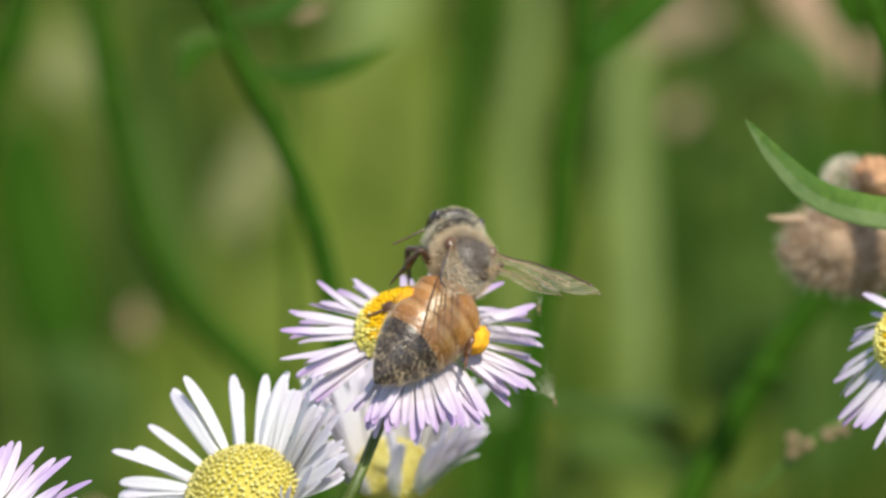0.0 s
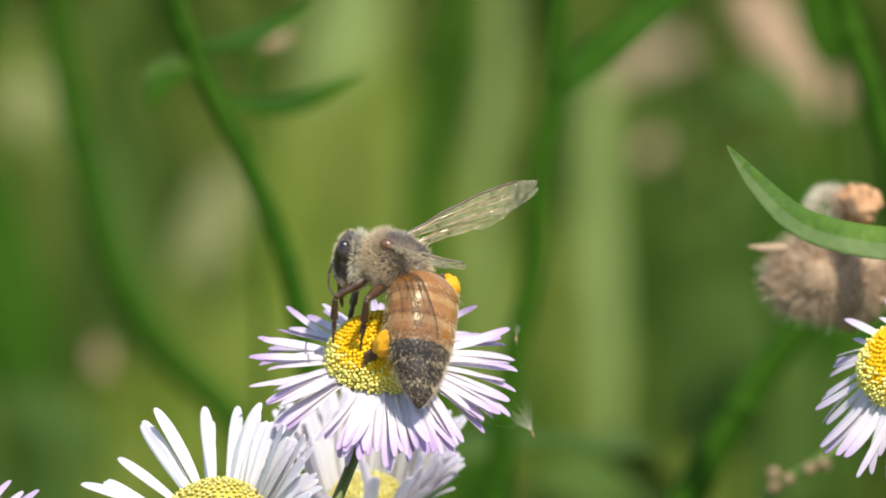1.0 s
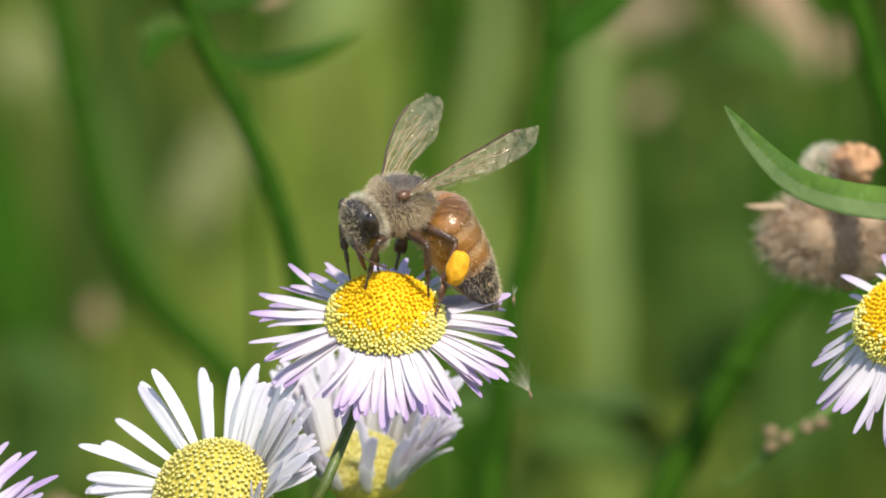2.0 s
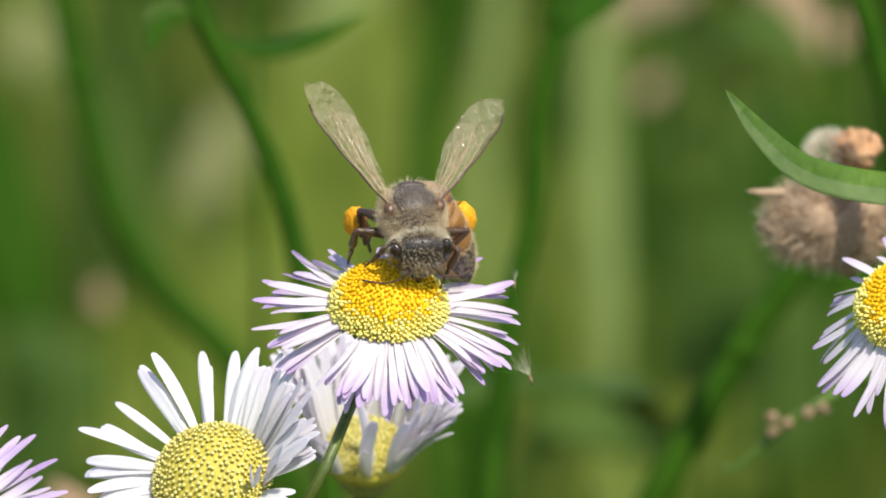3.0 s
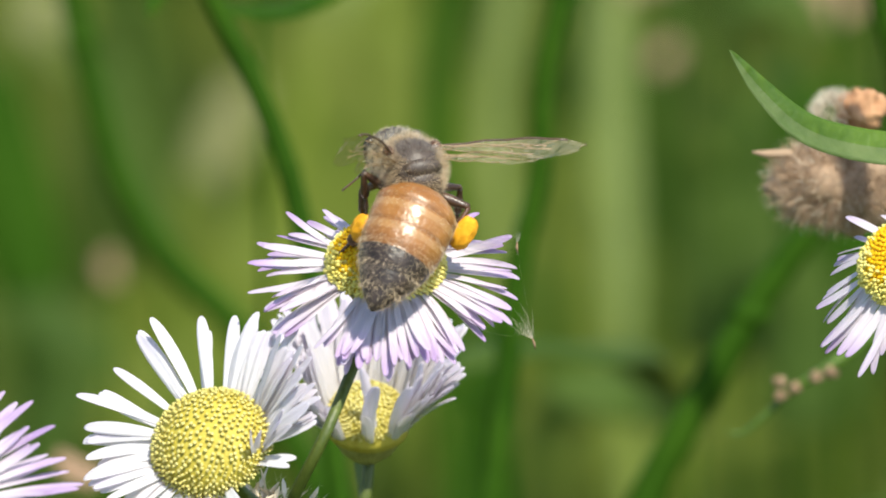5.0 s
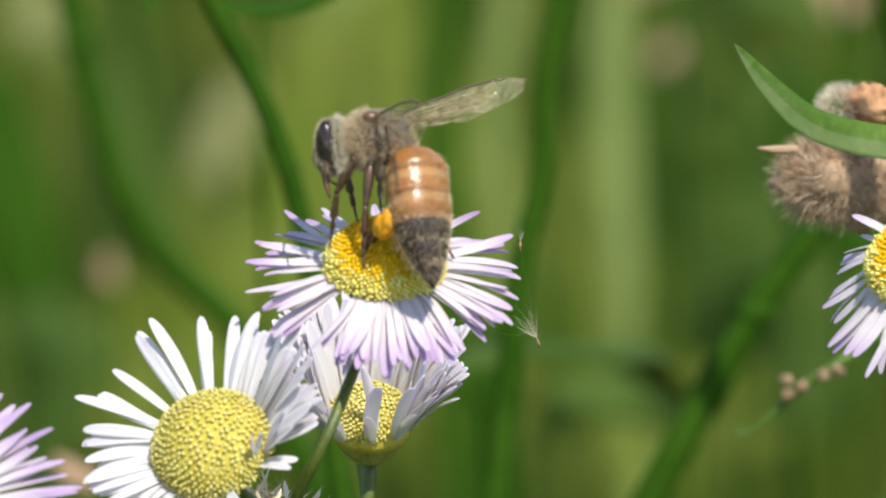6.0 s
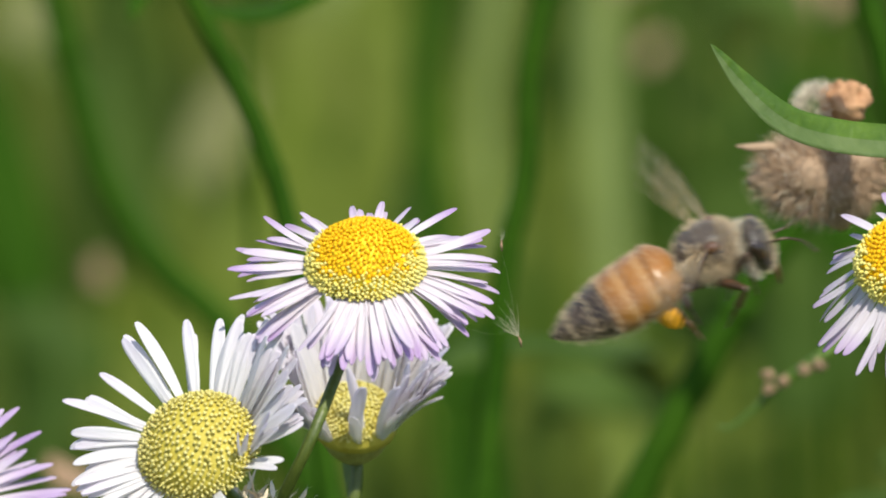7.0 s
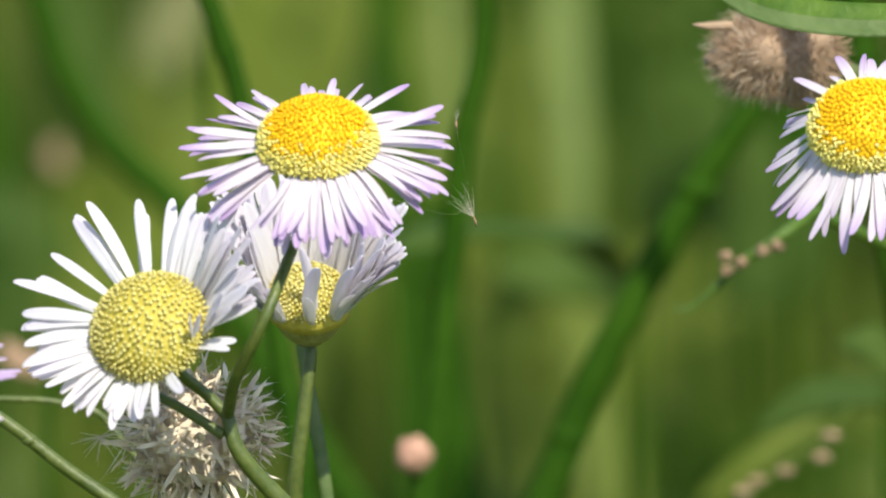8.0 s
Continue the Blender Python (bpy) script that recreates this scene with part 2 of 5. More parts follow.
def turn_to(forward, up, origin=(0, 0, 0)):
    """A pose whose y axis is forward and whose z axis lies near up."""
    y = Vector(forward).normalized()
    x = y.cross(Vector(up)).normalized()
    z = x.cross(y)
    m = Matrix((x, y, z)).transposed().to_4x4()
    m.translation = origin
    return m


def local(p):
    """World metres to millimetres."""
    return Vector(p) * 1000


def tufts(bm, rng, count, spot, length, thick=0.022, comb=None, spread=0.5):
    """Fine hairs: spot(rng) gives a root and its outward way; comb bends them all one way."""
    for i in range(count):
        p, d = spot(rng)
        if p is None:
            continue
        d = Vector(d) + Vector((rng.gauss(0, 1), rng.gauss(0, 1), rng.gauss(0, 1))) * spread * 0.5
        if comb:
            d += Vector(comb)
        d.normalize()
        ln = length * rng.uniform(0.55, 1.15)
        s = d.cross(Vector((rng.uniform(-1, 1), rng.uniform(-1, 1), rng.uniform(-1, 1)))).normalized() * thick
        m = p + d * ln * 0.55 + Vector((rng.gauss(0, 1), rng.gauss(0, 1), rng.gauss(0, 1))) * ln * 0.06
        v = [bm.verts.new(q) for q in (p - s, p + s, m + s * 0.7, m - s * 0.7, p + d * ln)]
        bm.faces.new((v[0], v[1], v[2], v[3]))
        bm.faces.new((v[3], v[2], v[4]))


def on_ball(centre, size, keep):
    centre, size = Vector(centre), Vector(size)

    def spot(rng):
        d = Vector((rng.gauss(0, 1), rng.gauss(0, 1), rng.gauss(0, 1))).normalized()
        if not keep(d):
            return None, None
        p = Vector((d.x * size.x, d.y * size.y, d.z * size.z))
        return centre + p * 0.97, Vector((d.x / size.x, d.y / size.y, d.z / size.z)).normalized()
    return spot


# ---- ground ----
def build_ground():
    bm = bmesh.new()
    bmesh.ops.create_grid(bm, x_segments=40, y_segments=40, size=1.0)
    for w in bm.verts:
        r = max(abs(w.co.x), abs(w.co.y))
        k = 3000 * r + 1.2e6 * max(0, r - 0.3) ** 3
        w.co = Vector((w.co.x / max(r, 1e-6) * k, w.co.y / max(r, 1e-6) * k, 0))
        w.co.z = 14 * noise.noise(w.co * 0.004) if k < 3500 else 0
    ob = part("ground", bm, "soil")
    tagged(ob, "green mossy meadow soil under the grass", "ground", kind="structure")


build_ground()


def build_grass():
    """The meadow far behind the flowers, too soft to count."""
    rng = random.Random(5)
    verts, faces, slots = [], [], []
    spots = []
    for i in range(5200):
        y = rng.uniform(1250, 3700)
        spots.append((rng.uniform(-1, 1) * (90 + 0.09 * y), y))
    while len(spots) < 70000:
        x, y = rng.gauss(0, 1700), rng.gauss(1200, 2000)
        # clear of the flower stand and of the way to it
        if abs(x) > 120 + 0.09 * max(0, y) or not -1000 < y < 3700:
            spots.append((x, y))
    for x, y in spots:
        h = rng.uniform(120, 420) * (0.75 if y > 1500 else 1)
        w = rng.uniform(2.5, 7)
        lean = Vector((rng.uniform(-0.5, 0.5), rng.uniform(-0.5, 0.5), 0)) * h
        a = rng.uniform(0, math.pi)
        side = Vector((math.cos(a), math.sin(a) * 0.5, 0))
        k = len(verts)
        for j, s in enumerate((0, 0.35, 0.7, 1.0)):
            p = Vector((x, y, -5)) + Vector((0, 0, h * (s - 0.25 * s * s))) + lean * s * s
            ww = w * (1 - s ** 2) * 0.5 + 0.2
            verts += [tuple((p - side * ww) * 0.001), tuple((p + side * ww) * 0.001)]
            if j:
                faces.append((k + 2 * j - 2, k + 2 * j - 1, k + 2 * j + 1, k + 2 * j))
                slots.append(rng.choice((0, 0, 0, 0, 1, 2, 2, 3, 4)) if j == 1 else slots[-1])
    for i in range(260):
        y = rng.uniform(1100, 1500)
        x = rng.uniform(-1, 1) * (60 + 0.09 * y)
        h = rng.uniform(0.32, 0.62) * 1000 * (1 - 0.0002 * (y - 620))
        w = rng.uniform(2.5, 6)
        lean = Vector((rng.uniform(-0.5, 0.5), rng.uniform(-0.3, 0.3), 0)) * h * 0.8
        a = rng.uniform(-0.6, 0.6)
        side = Vector((math.cos(a), math.sin(a), 0))
        k = len(verts)
        tone = rng.choice((0, 0, 0, 1, 2, 2, 4))
        for j in range(9):
            s = j / 8
            p = Vector((x, y, -5)) + Vector((0, 0, h * (s - 0.25 * s * s))) + lean * s * s
            ww = w * (1 - s ** 3) * 0.5 + 0.2
            verts += [tuple((p - side * ww) * 0.001), tuple((p + side * ww) * 0.001)]
            if j:
                faces.append((k + 2 * j - 2, k + 2 * j - 1, k + 2 * j + 1, k + 2 * j))
                slots.append(tone)
    for i in range(170):
        c = rng.uniform(750, 1350)
        k1 = (800 + c) / 800
        tip = local(at(rng.uniform(-30, 30) * k1, rng.uniform(-20, 19) * k1, c))
        a = rng.gauss(0, 0.55)
        ln = rng.uniform(25, 75)
        down = Vector((math.sin(a) * ln, rng.uniform(-0.3, 0.3) * ln, -math.cos(a) * ln))
        w = rng.uniform(6, 15)
        side = Vector((math.cos(a), 0, math.sin(a)))
        bow = side * rng.uniform(-0.2, 0.2) * ln
        tone = rng.choice((0, 0, 0, 1, 2, 2, 2, 5))
        k = len(verts)
        for j in range(8):
            s = j / 6
            if j < 7:
                p = tip + down * s + bow * math.sin(math.pi * s)
                ww = w * math.sin(math.pi * (0.03 + 0.93 * s)) ** 0.8 * 0.5
            else:
                p = Vector((p.x, p.y + 8, -5))
                ww = 0.5
            verts += [tuple((p - side * ww) * 0.001), tuple((p + side * ww) * 0.001)]
            if j:
                faces.append((k + 2 * j - 2, k + 2 * j - 1, k + 2 * j + 1, k + 2 * j))
                slots.append(tone)
    me = bpy.data.meshes.new("grass")
    me.from_pydata(verts, [], faces)
    for name in ("grass", "dull_blade", "yellow_blade", "dry_blade", "weed", "pale_blade"):
        me.materials.append(M[name])
    me.polygons.foreach_set("material_index", slots)
    me.update()
    tagged(new("grass", me), "soft green meadow grass in many tones", "grass", kind="stuff")


build_grass()


# ---- tall stems and blades behind the flowers ----
def tall_stem(points, radius, material="weed", label="dark green upright weed stem in the meadow", grow=1.15, name="weed_stem"):
    """A round stem through points, top first, that runs on down to the soil. Returns the thing and its root in millimetres."""
    pts = [local(p) for p in points]
    low = pts[-1] + (pts[-1] - pts[-2]).normalized() * 40
    root = Vector((low.x + (pts[-1].x - pts[-2].x) * 0.4, low.y + 15, -6))
    line = bend(pts + [low, low.lerp(root, 0.3), root], 8)
    thing = base(name, Matrix.Translation(root * 0.001), label, "stem")
    bm = bmesh.new()
    line = [p - root for p in line]
    radius *= 1.2 if pts[0].y > 200 else 1.0
    tube(bm, line, [radius * (0.85 + (grow - 0.85) * i / len(line)) for i in range(len(line))], 12)
    part("stem", bm, material, thing)
    for k in (0.18, 0.5):
        bm = bmesh.new()
        blob(bm, line[int(k * len(line))], (radius * 1.18, radius * 1.18, radius * 0.8), 12, 8, 0.1)
        part("node", bm, material, thing)
    return thing, root


def leaf_on(thing, root, points, width, material="leaf", face=None, curl=0.10, blunt=0.0, label=""):
    """A leaf of a plant along points, base first; widest a third of the way."""
    line = bend([local(p) - root for p in points], 8)
    n = len(line)
    width *= 1.25 if local(points[0]).y > 200 else 1.0
    widths = [width * max(0.06, (math.sin(math.pi * min(1, (i / (n - 1)) * 0.86 + 0.14)) ** 0.8) * (1 - blunt) + blunt) for i in range(n)]
    widths[-1] = width * 0.05
    along = (line[-1] - line[0]).normalized()
    face = face or way(0, 0.5, -1)
    side = along.cross(face).normalized()
    bm = bmesh.new()
    strap(bm, line, widths, side, side.cross(along) * -1, curl)
    return part("leaf", bm, material, thing, label)


def tall_blade(points, width, material, label, face=None, curl=0.08, narrow=0.0):
    """A wide grass blade through points, tip first, rooted in the soil."""
    pts = [local(p) for p in points]
    low = pts[-1] + (pts[-1] - pts[-2]).normalized() * 50
    root = Vector((low.x, low.y + 10, -6))
    line = bend(pts + [low, root], 8)
    bm = bmesh.new()
    n = len(line)
    width *= 1.3 if pts[0].y < 800 else 1.65
    widths = [width * min(1.0, 0.08 + 1.5 * (i / n) ** 0.7) * (1 - narrow * min(1.0, i / n * 1.5) ** 2) for i in range(n)]
    face = face or way(0, 0.2, -1)
    along = (pts[0] - pts[-1]).normalized()
    side = along.cross(face).normalized()
    strap(bm, [p - root for p in line], widths, side, side.cross(along) * -1, curl)
    thing = base("grass_blade", Matrix.Translation(root * 0.001), label, "grass blade")
    part("blade", bm, material, thing)
    bm = bmesh.new()
    tube(bm, [p - root + face * 0.05 for p in line], [w * 0.03 for w in widths], 6)
    part("midrib", bm, material, thing)
    return thing


# the weed with a whorl of leaves
weed, weed_root = tall_stem([at(-19.83, 30.13, 136), at(-17.92, 23.25, 136), at(-16.78, 19.82, 136), at(-15.25, 16.38, 136), at(-12.35, 10.54, 136), at(-10.35, 5.29, 136), at(-8.97, -0.71, 136), at(-7.84, -9.72, 136)], 0.75,
                            label="leafy green weed stem leaning in the meadow")
knot = at(-16.97, 19.63, 136)
leaf_on(weed, weed_root, [at(-16.5, 18.2, 136), at(-18.5, 17.4, 133), at(-19.4, 15.2, 129)], 1.5, "weed")
leaf_on(weed, weed_root, [at(-16.3, 18.4, 136), at(-17.9, 18.2, 135), at(-19.8, 17.6, 134)], 2.2, "dull_blade", blunt=0.4)
leaf_on(weed, weed_root, [knot, at(-14.54, 19.89, 139.4), at(-10.83, 21.65, 149.6), at(-8.14, 23.29, 153)], 1.5, "weed")
leaf_on(weed, weed_root, [at(-15.44, 16.19, 136), at(-12.24, 15.68, 139.4), at(-8.47, 16.57, 146.2), at(-5.02, 18.37, 149.6)], 1.7, "weed")
tall_stem([at(-33.21, 28.28, 258.4), at(-34.73, 21.28, 258.4), at(-36.68, 15.60, 258.4), at(-38.83, 5.55, 258.4), at(-39.67, -6.68, 258.4)], 1.1)
tall_stem([at(-30.00, 28.30, 292.4), at(-29.08, 21.08, 292.4), at(-27.26, 12.98, 292.4), at(-25.21, 5.77, 292.4), at(-21.58, -0.53, 292.4), at(-16.16, -5.92, 292.4), at(-12.08, -14.02, 292.4)], 1.0)
# the forked stem in the middle
fork_stem, fork_root = tall_stem([at(8.53, 27.67, 170), at(8.13, 21.33, 170), at(7.94, 16.79, 170), at(6.95, 12.23, 170), at(6.46, 4.70, 170), at(5.09, -1.13, 170), at(4.12, -10.07, 170)], 0.85,
                                 label="forked dark green weed stem in the meadow")
leaf_on(fork_stem, fork_root, [at(8.06, 17.38, 170), at(10.78, 19.89, 176.8), at(15.21, 23.56, 180.2), at(20.89, 27.65, 183.6)], 2.7, "weed", blunt=0.4)
tall_stem([at(2.82, 42.42, 570), at(1.98, 32.37, 570), at(0.03, 23.42, 570), at(-0.81, 14.48, 570), at(0.33, 1.15, 570), at(0.88, -14.22, 570)], 1.5)
# wide blades
tall_blade([at(7.79, 43.35, 720), at(7.47, 33.43, 720), at(6.55, 24.13, 720), at(5.30, 14.84, 720), at(6.15, 1.28, 720), at(5.85, -15.77, 720)], 3.9, "pale_blade", "pale straw-green grass blade among the stems", narrow=0.9)
tall_blade([at(17.71, 32.19, 720), at(18.01, 24.76, 720), at(18.01, 14.84, 720), at(18.64, 2.51, 720), at(19.25, -10.91, 720), at(19.87, -21.88, 720)], 6.0, "pale_blade", "broad pale green grass blade", narrow=0.9)
tall_blade([at(8.40, 31.71, 1250), at(8.83, 24.18, 1250), at(9.53, 11.58, 1250), at(9.53, -13.06, 1250)], 5.2, "yellow_blade", "yellow-green grass blade among the stems")
tall_blade([at(13.95, 15.49, 740), at(15.19, 6.85, 740), at(16.42, -1.79, 740), at(17.96, -12.28, 740)], 4.4, "yellow_blade", "broad yellow-green grass blade")
tall_blade([at(36.28, 47.23, 1300), at(37.55, 30.38, 1300), at(38.39, 11.87, 1300), at(39.23, -13.39, 1300)], 9.0, "dull_blade", "broad grass blade, its dull green darkened for shade")
tall_blade([at(46.84, 32.69, 1340), at(46.84, 20.67, 1340), at(45.98, 3.52, 1340), at(45.13, -13.64, 1340)], 8.0, "dull_blade", "broad grass blade, its dull green darkened for shade")
# the leaning stem and the dark one at the border
tall_stem([at(26.08, 2.39, 176.8), at(22.16, -2.89, 176.8), at(18.25, -9.36, 176.8), at(13.74, -17.58, 176.8), at(10.31, -25.48, 176.8)], 1.3)
tall_stem([at(26.46, 27.76, 146.2), at(27.42, 22.35, 146.2), at(29.16, 16.96, 146.2), at(30.89, 10.01, 146.2), at(32.44, -2.34, 146.2)], 0.95)


def loose_leaf(points, width, material, label, blunt=0.3):
    """A leaf on its own thin stalk that stands in the soil."""
    first = local(points[0])
    root = Vector((first.x, first.y + 12, -4))
    thing = base("wild_leaf", Matrix.Translation(root * 0.001), label, "leaf")
    bm = bmesh.new()
    tube(bm, bend([first - root, (first - root) * 0.6 + Vector((2, 3, 0)), Vector((0, 0, 0))], 8), 0.35, 6)
    part("stalk", bm, "weed", thing)
    leaf_on(thing, root, points, width, material, blunt=blunt)
    return thing


loose_leaf([at(41.14, 23.75, 640), at(38.21, 28.15, 640), at(34.68, 32.26, 640), at(31.75, 36.96, 640)], 4.4, "brown", "withered pinkish leaf in the meadow", 0.5)
loose_leaf([at(27.97, 23.99, 570), at(32.44, 25.11, 570), at(37.47, 21.20, 570)], 5.0, "dull_blade", "dull yellow-green wild leaf")
loose_leaf([at(32.75, 31.73, 380), at(32.03, 26.92, 380), at(33.23, 22.59, 380)], 3.0, "weed", "wild leaf in shade-dark green between the stems")
loose_leaf([at(-13.68, 22.66, 250), at(-12.40, 22.66, 250), at(-11.11, 23.09, 250)], 1.0, "brown", "withered brown leaf scrap")
loose_leaf([at(-30.90, -3.12, 520), at(-31.43, -1.53, 520), at(-30.90, -0.21, 520)], 1.5, "brown", "withered brown leaf scrap")
loose_leaf([at(-24.89, -16.85, 228), at(-26.95, -16.03, 228), at(-28.19, -14.79, 228)], 1.6, "brown", "withered brown leaf scrap")
loose_leaf([at(21.10, -13.67, 380), at(17.17, -10.27, 370), at(10.52, -7.15, 225), at(4.74, -6.91, 220), at(0.65, -8.50, 215)], 4.2, "dull_blade", "broad green wild leaf lying across the stems", 0.35)
loose_leaf([at(19.82, -13.62, 418), at(14.33, -12.06, 408), at(8.52, -12.06, 408)], 4.6, "dull_blade", "wild leaf in shade-dark green between the stems")
loose_leaf([at(34.87, -17.54, 185), at(32.96, -15.17, 185), at(31.01, -15.14, 185)], 3.0, "dull_blade", "wild leaf in shade-dark green between the stems")
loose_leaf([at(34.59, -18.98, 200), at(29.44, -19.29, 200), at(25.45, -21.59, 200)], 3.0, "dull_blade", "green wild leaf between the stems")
loose_leaf([at(24.16, -30.07, 328), at(29.13, -26.14, 328), at(34.53, -22.67, 328)], 1.6, "yellow_blade", "narrow light green wild leaf")
tall_stem([at(4.37, -5.42, 335.9), at(3.92, -11.79, 335.9), at(4.37, -20.90, 335.9), at(5.28, -30.00, 335.9)], 1.5)
tall_blade([at(5.27, -28.32, 380), at(8.03, -30.70, 380), at(9.86, -33.06, 380)], 2.0, "grass", "light green grass blade")
tall_stem([at(-24.42, -15.18, 30), at(-21.50, -17.26, 30), at(-18.91, -19.37, 30), at(-15.67, -21.73, 30), at(-11.79, -24.91, 30)], 0.42, "stalk", "light green flower stem leaning across")
tall_stem([at(-25.53, -15.65, 45), at(-22.19, -15.67, 45), at(-19.69, -15.88, 45), at(-17.20, -16.59, 45), at(-15.23, -18.96, 45)], 0.22, "stalk", "thin green flower stem")

# leaves added to darken parts of the meadow; the shade is in their colour
loose_leaf([at(-41.21, -4.50, 620), at(-42.92, 2.33, 620), at(-44.63, 10.30, 620), at(-45.77, 18.27, 620)], 7.0, "weed", "wild leaf in shade-dark green between the stems", 0.5)
loose_leaf([at(-27.94, -2.25, 640), at(-30.82, 4.68, 640), at(-32.84, 11.60, 640), at(-34.29, 19.68, 640)], 5.0, "dull_blade", "wild leaf in shade-dark green between the stems", 0.5)
loose_leaf([at(-41.79, -24.19, 640), at(-38.91, -16.10, 640), at(-34.29, -9.18, 640)], 5.0, "dull_blade", "wild leaf in shade-dark green between the stems", 0.5)
loose_leaf([at(35.69, -17.90, 600), at(37.38, -8.92, 600), at(36.81, 1.18, 600)], 9.0, "dull_blade", "wild leaf in shade-dark green between the stems", 0.5)
loose_leaf([at(41.30, -2.19, 600), at(38.50, 7.91, 600), at(36.81, 16.33, 600)], 9.0, "weed", "wild leaf in shade-dark green between the stems", 0.5)

loose_leaf([at(38.54, -2.69, 650), at(36.96, 5.36, 650), at(35.41, 15.70, 650)], 9.0, "dull_blade", "wild leaf in shade-dark green between the stems", 0.5)

loose_leaf([at(28.80, -11.33, 620), at(29.37, -2.22, 620), at(28.80, 6.32, 620)], 9.0, "dull_blade", "wild leaf in shade-dark green between the stems", 0.5)
loose_leaf([at(-3.69, 1.21, 640), at(-0.81, 11.03, 640), at(0.35, 21.99, 640)], 3.0, "dull_blade", "wild leaf in shade-dark green between the stems", 0.5)


loose_leaf([at(-1.73, 16.30, 1000), at(-5.70, 24.96, 1000), at(-8.95, 35.06, 1000)], 11.0, "yellow_blade", "broad yellow-green wild leaf", 0.4)
loose_leaf([at(-19.57, 10.08, 1050), at(-16.61, 21.95, 1050), at(-17.35, 32.33, 1050)], 10.0, "yellow_blade", "broad yellow-green wild leaf", 0.4)
loose_leaf([at(-9.5, 24.0, 1100), at(-11.0, 36.0, 1100), at(-10.0, 52.0, 1100)], 11.0, "pale_blade", "broad pale green wild leaf", 0.4)
loose_leaf([at(-48.99, -4.10, 800), at(-43.22, -9.23, 800), at(-36.17, -13.08, 800)], 6.16, "dull_blade", "wild leaf in shade-dark green between the stems", 0.4)
loose_leaf([at(-56.56, 23.52, 1000), at(-52.59, 29.29, 1000), at(-49.34, 33.62, 1000)], 5.2, "dry_blade", "withered straw-coloured leaf in the meadow", 0.5)
loose_leaf([at(-30.25, 8.99, 980), at(-27.39, 15.41, 980), at(-24.54, 21.83, 980)], 5.1, "dry_blade", "withered straw-coloured leaf in the meadow", 0.5)
loose_leaf([at(20.17, 32.43, 900), at(25.62, 34.47, 900), at(31.75, 35.84, 900)], 4.0, "brown_dull", "withered pinkish leaf in the meadow", 0.5)
loose_leaf([at(22.30, 19.30, 700), at(23.51, 20.68, 700), at(24.71, 21.70, 700)], 1.9, "brown", "withered brown leaf scrap", 0.5)
loose_leaf([at(35.83, -15.87, 700), at(39.44, -12.26, 700), at(44.24, -9.86, 700)], 4.3, "dull_blade", "wild leaf in shade-dark green between the stems", 0.5)


# ---- fleabane flowers ----
def petal_meshes(length, material, rng, width=0.62):
    out = []
    for k in range(10):
        ln = length * rng.uniform(0.78, 1.08)
        wd = width * rng.uniform(0.7, 1.2)
        droop = rng.uniform(-0.10, 0.20)
        twist = rng.uniform(-0.16, 0.16)
        bm = bmesh.new()
        stops = (0, 0.12, 0.28, 0.45, 0.6, 0.74, 0.85, 0.92, 0.97, 1.0)
        shape = (0.5, 0.62, 0.8, 0.94, 1.0, 0.97, 0.86, 0.7, 0.5, 0.2)
        line = [Vector((twist * ln * s * s, ln * s, -droop * ln * s * s)) for s in stops]
        strap(bm, line, [wd * w for w in shape], Vector((1, 0, 0)), Vector((0, 0, 1)), rng.uniform(0.06, 0.26))
        out.append(mesh_of("petal", bm, material))
    return out


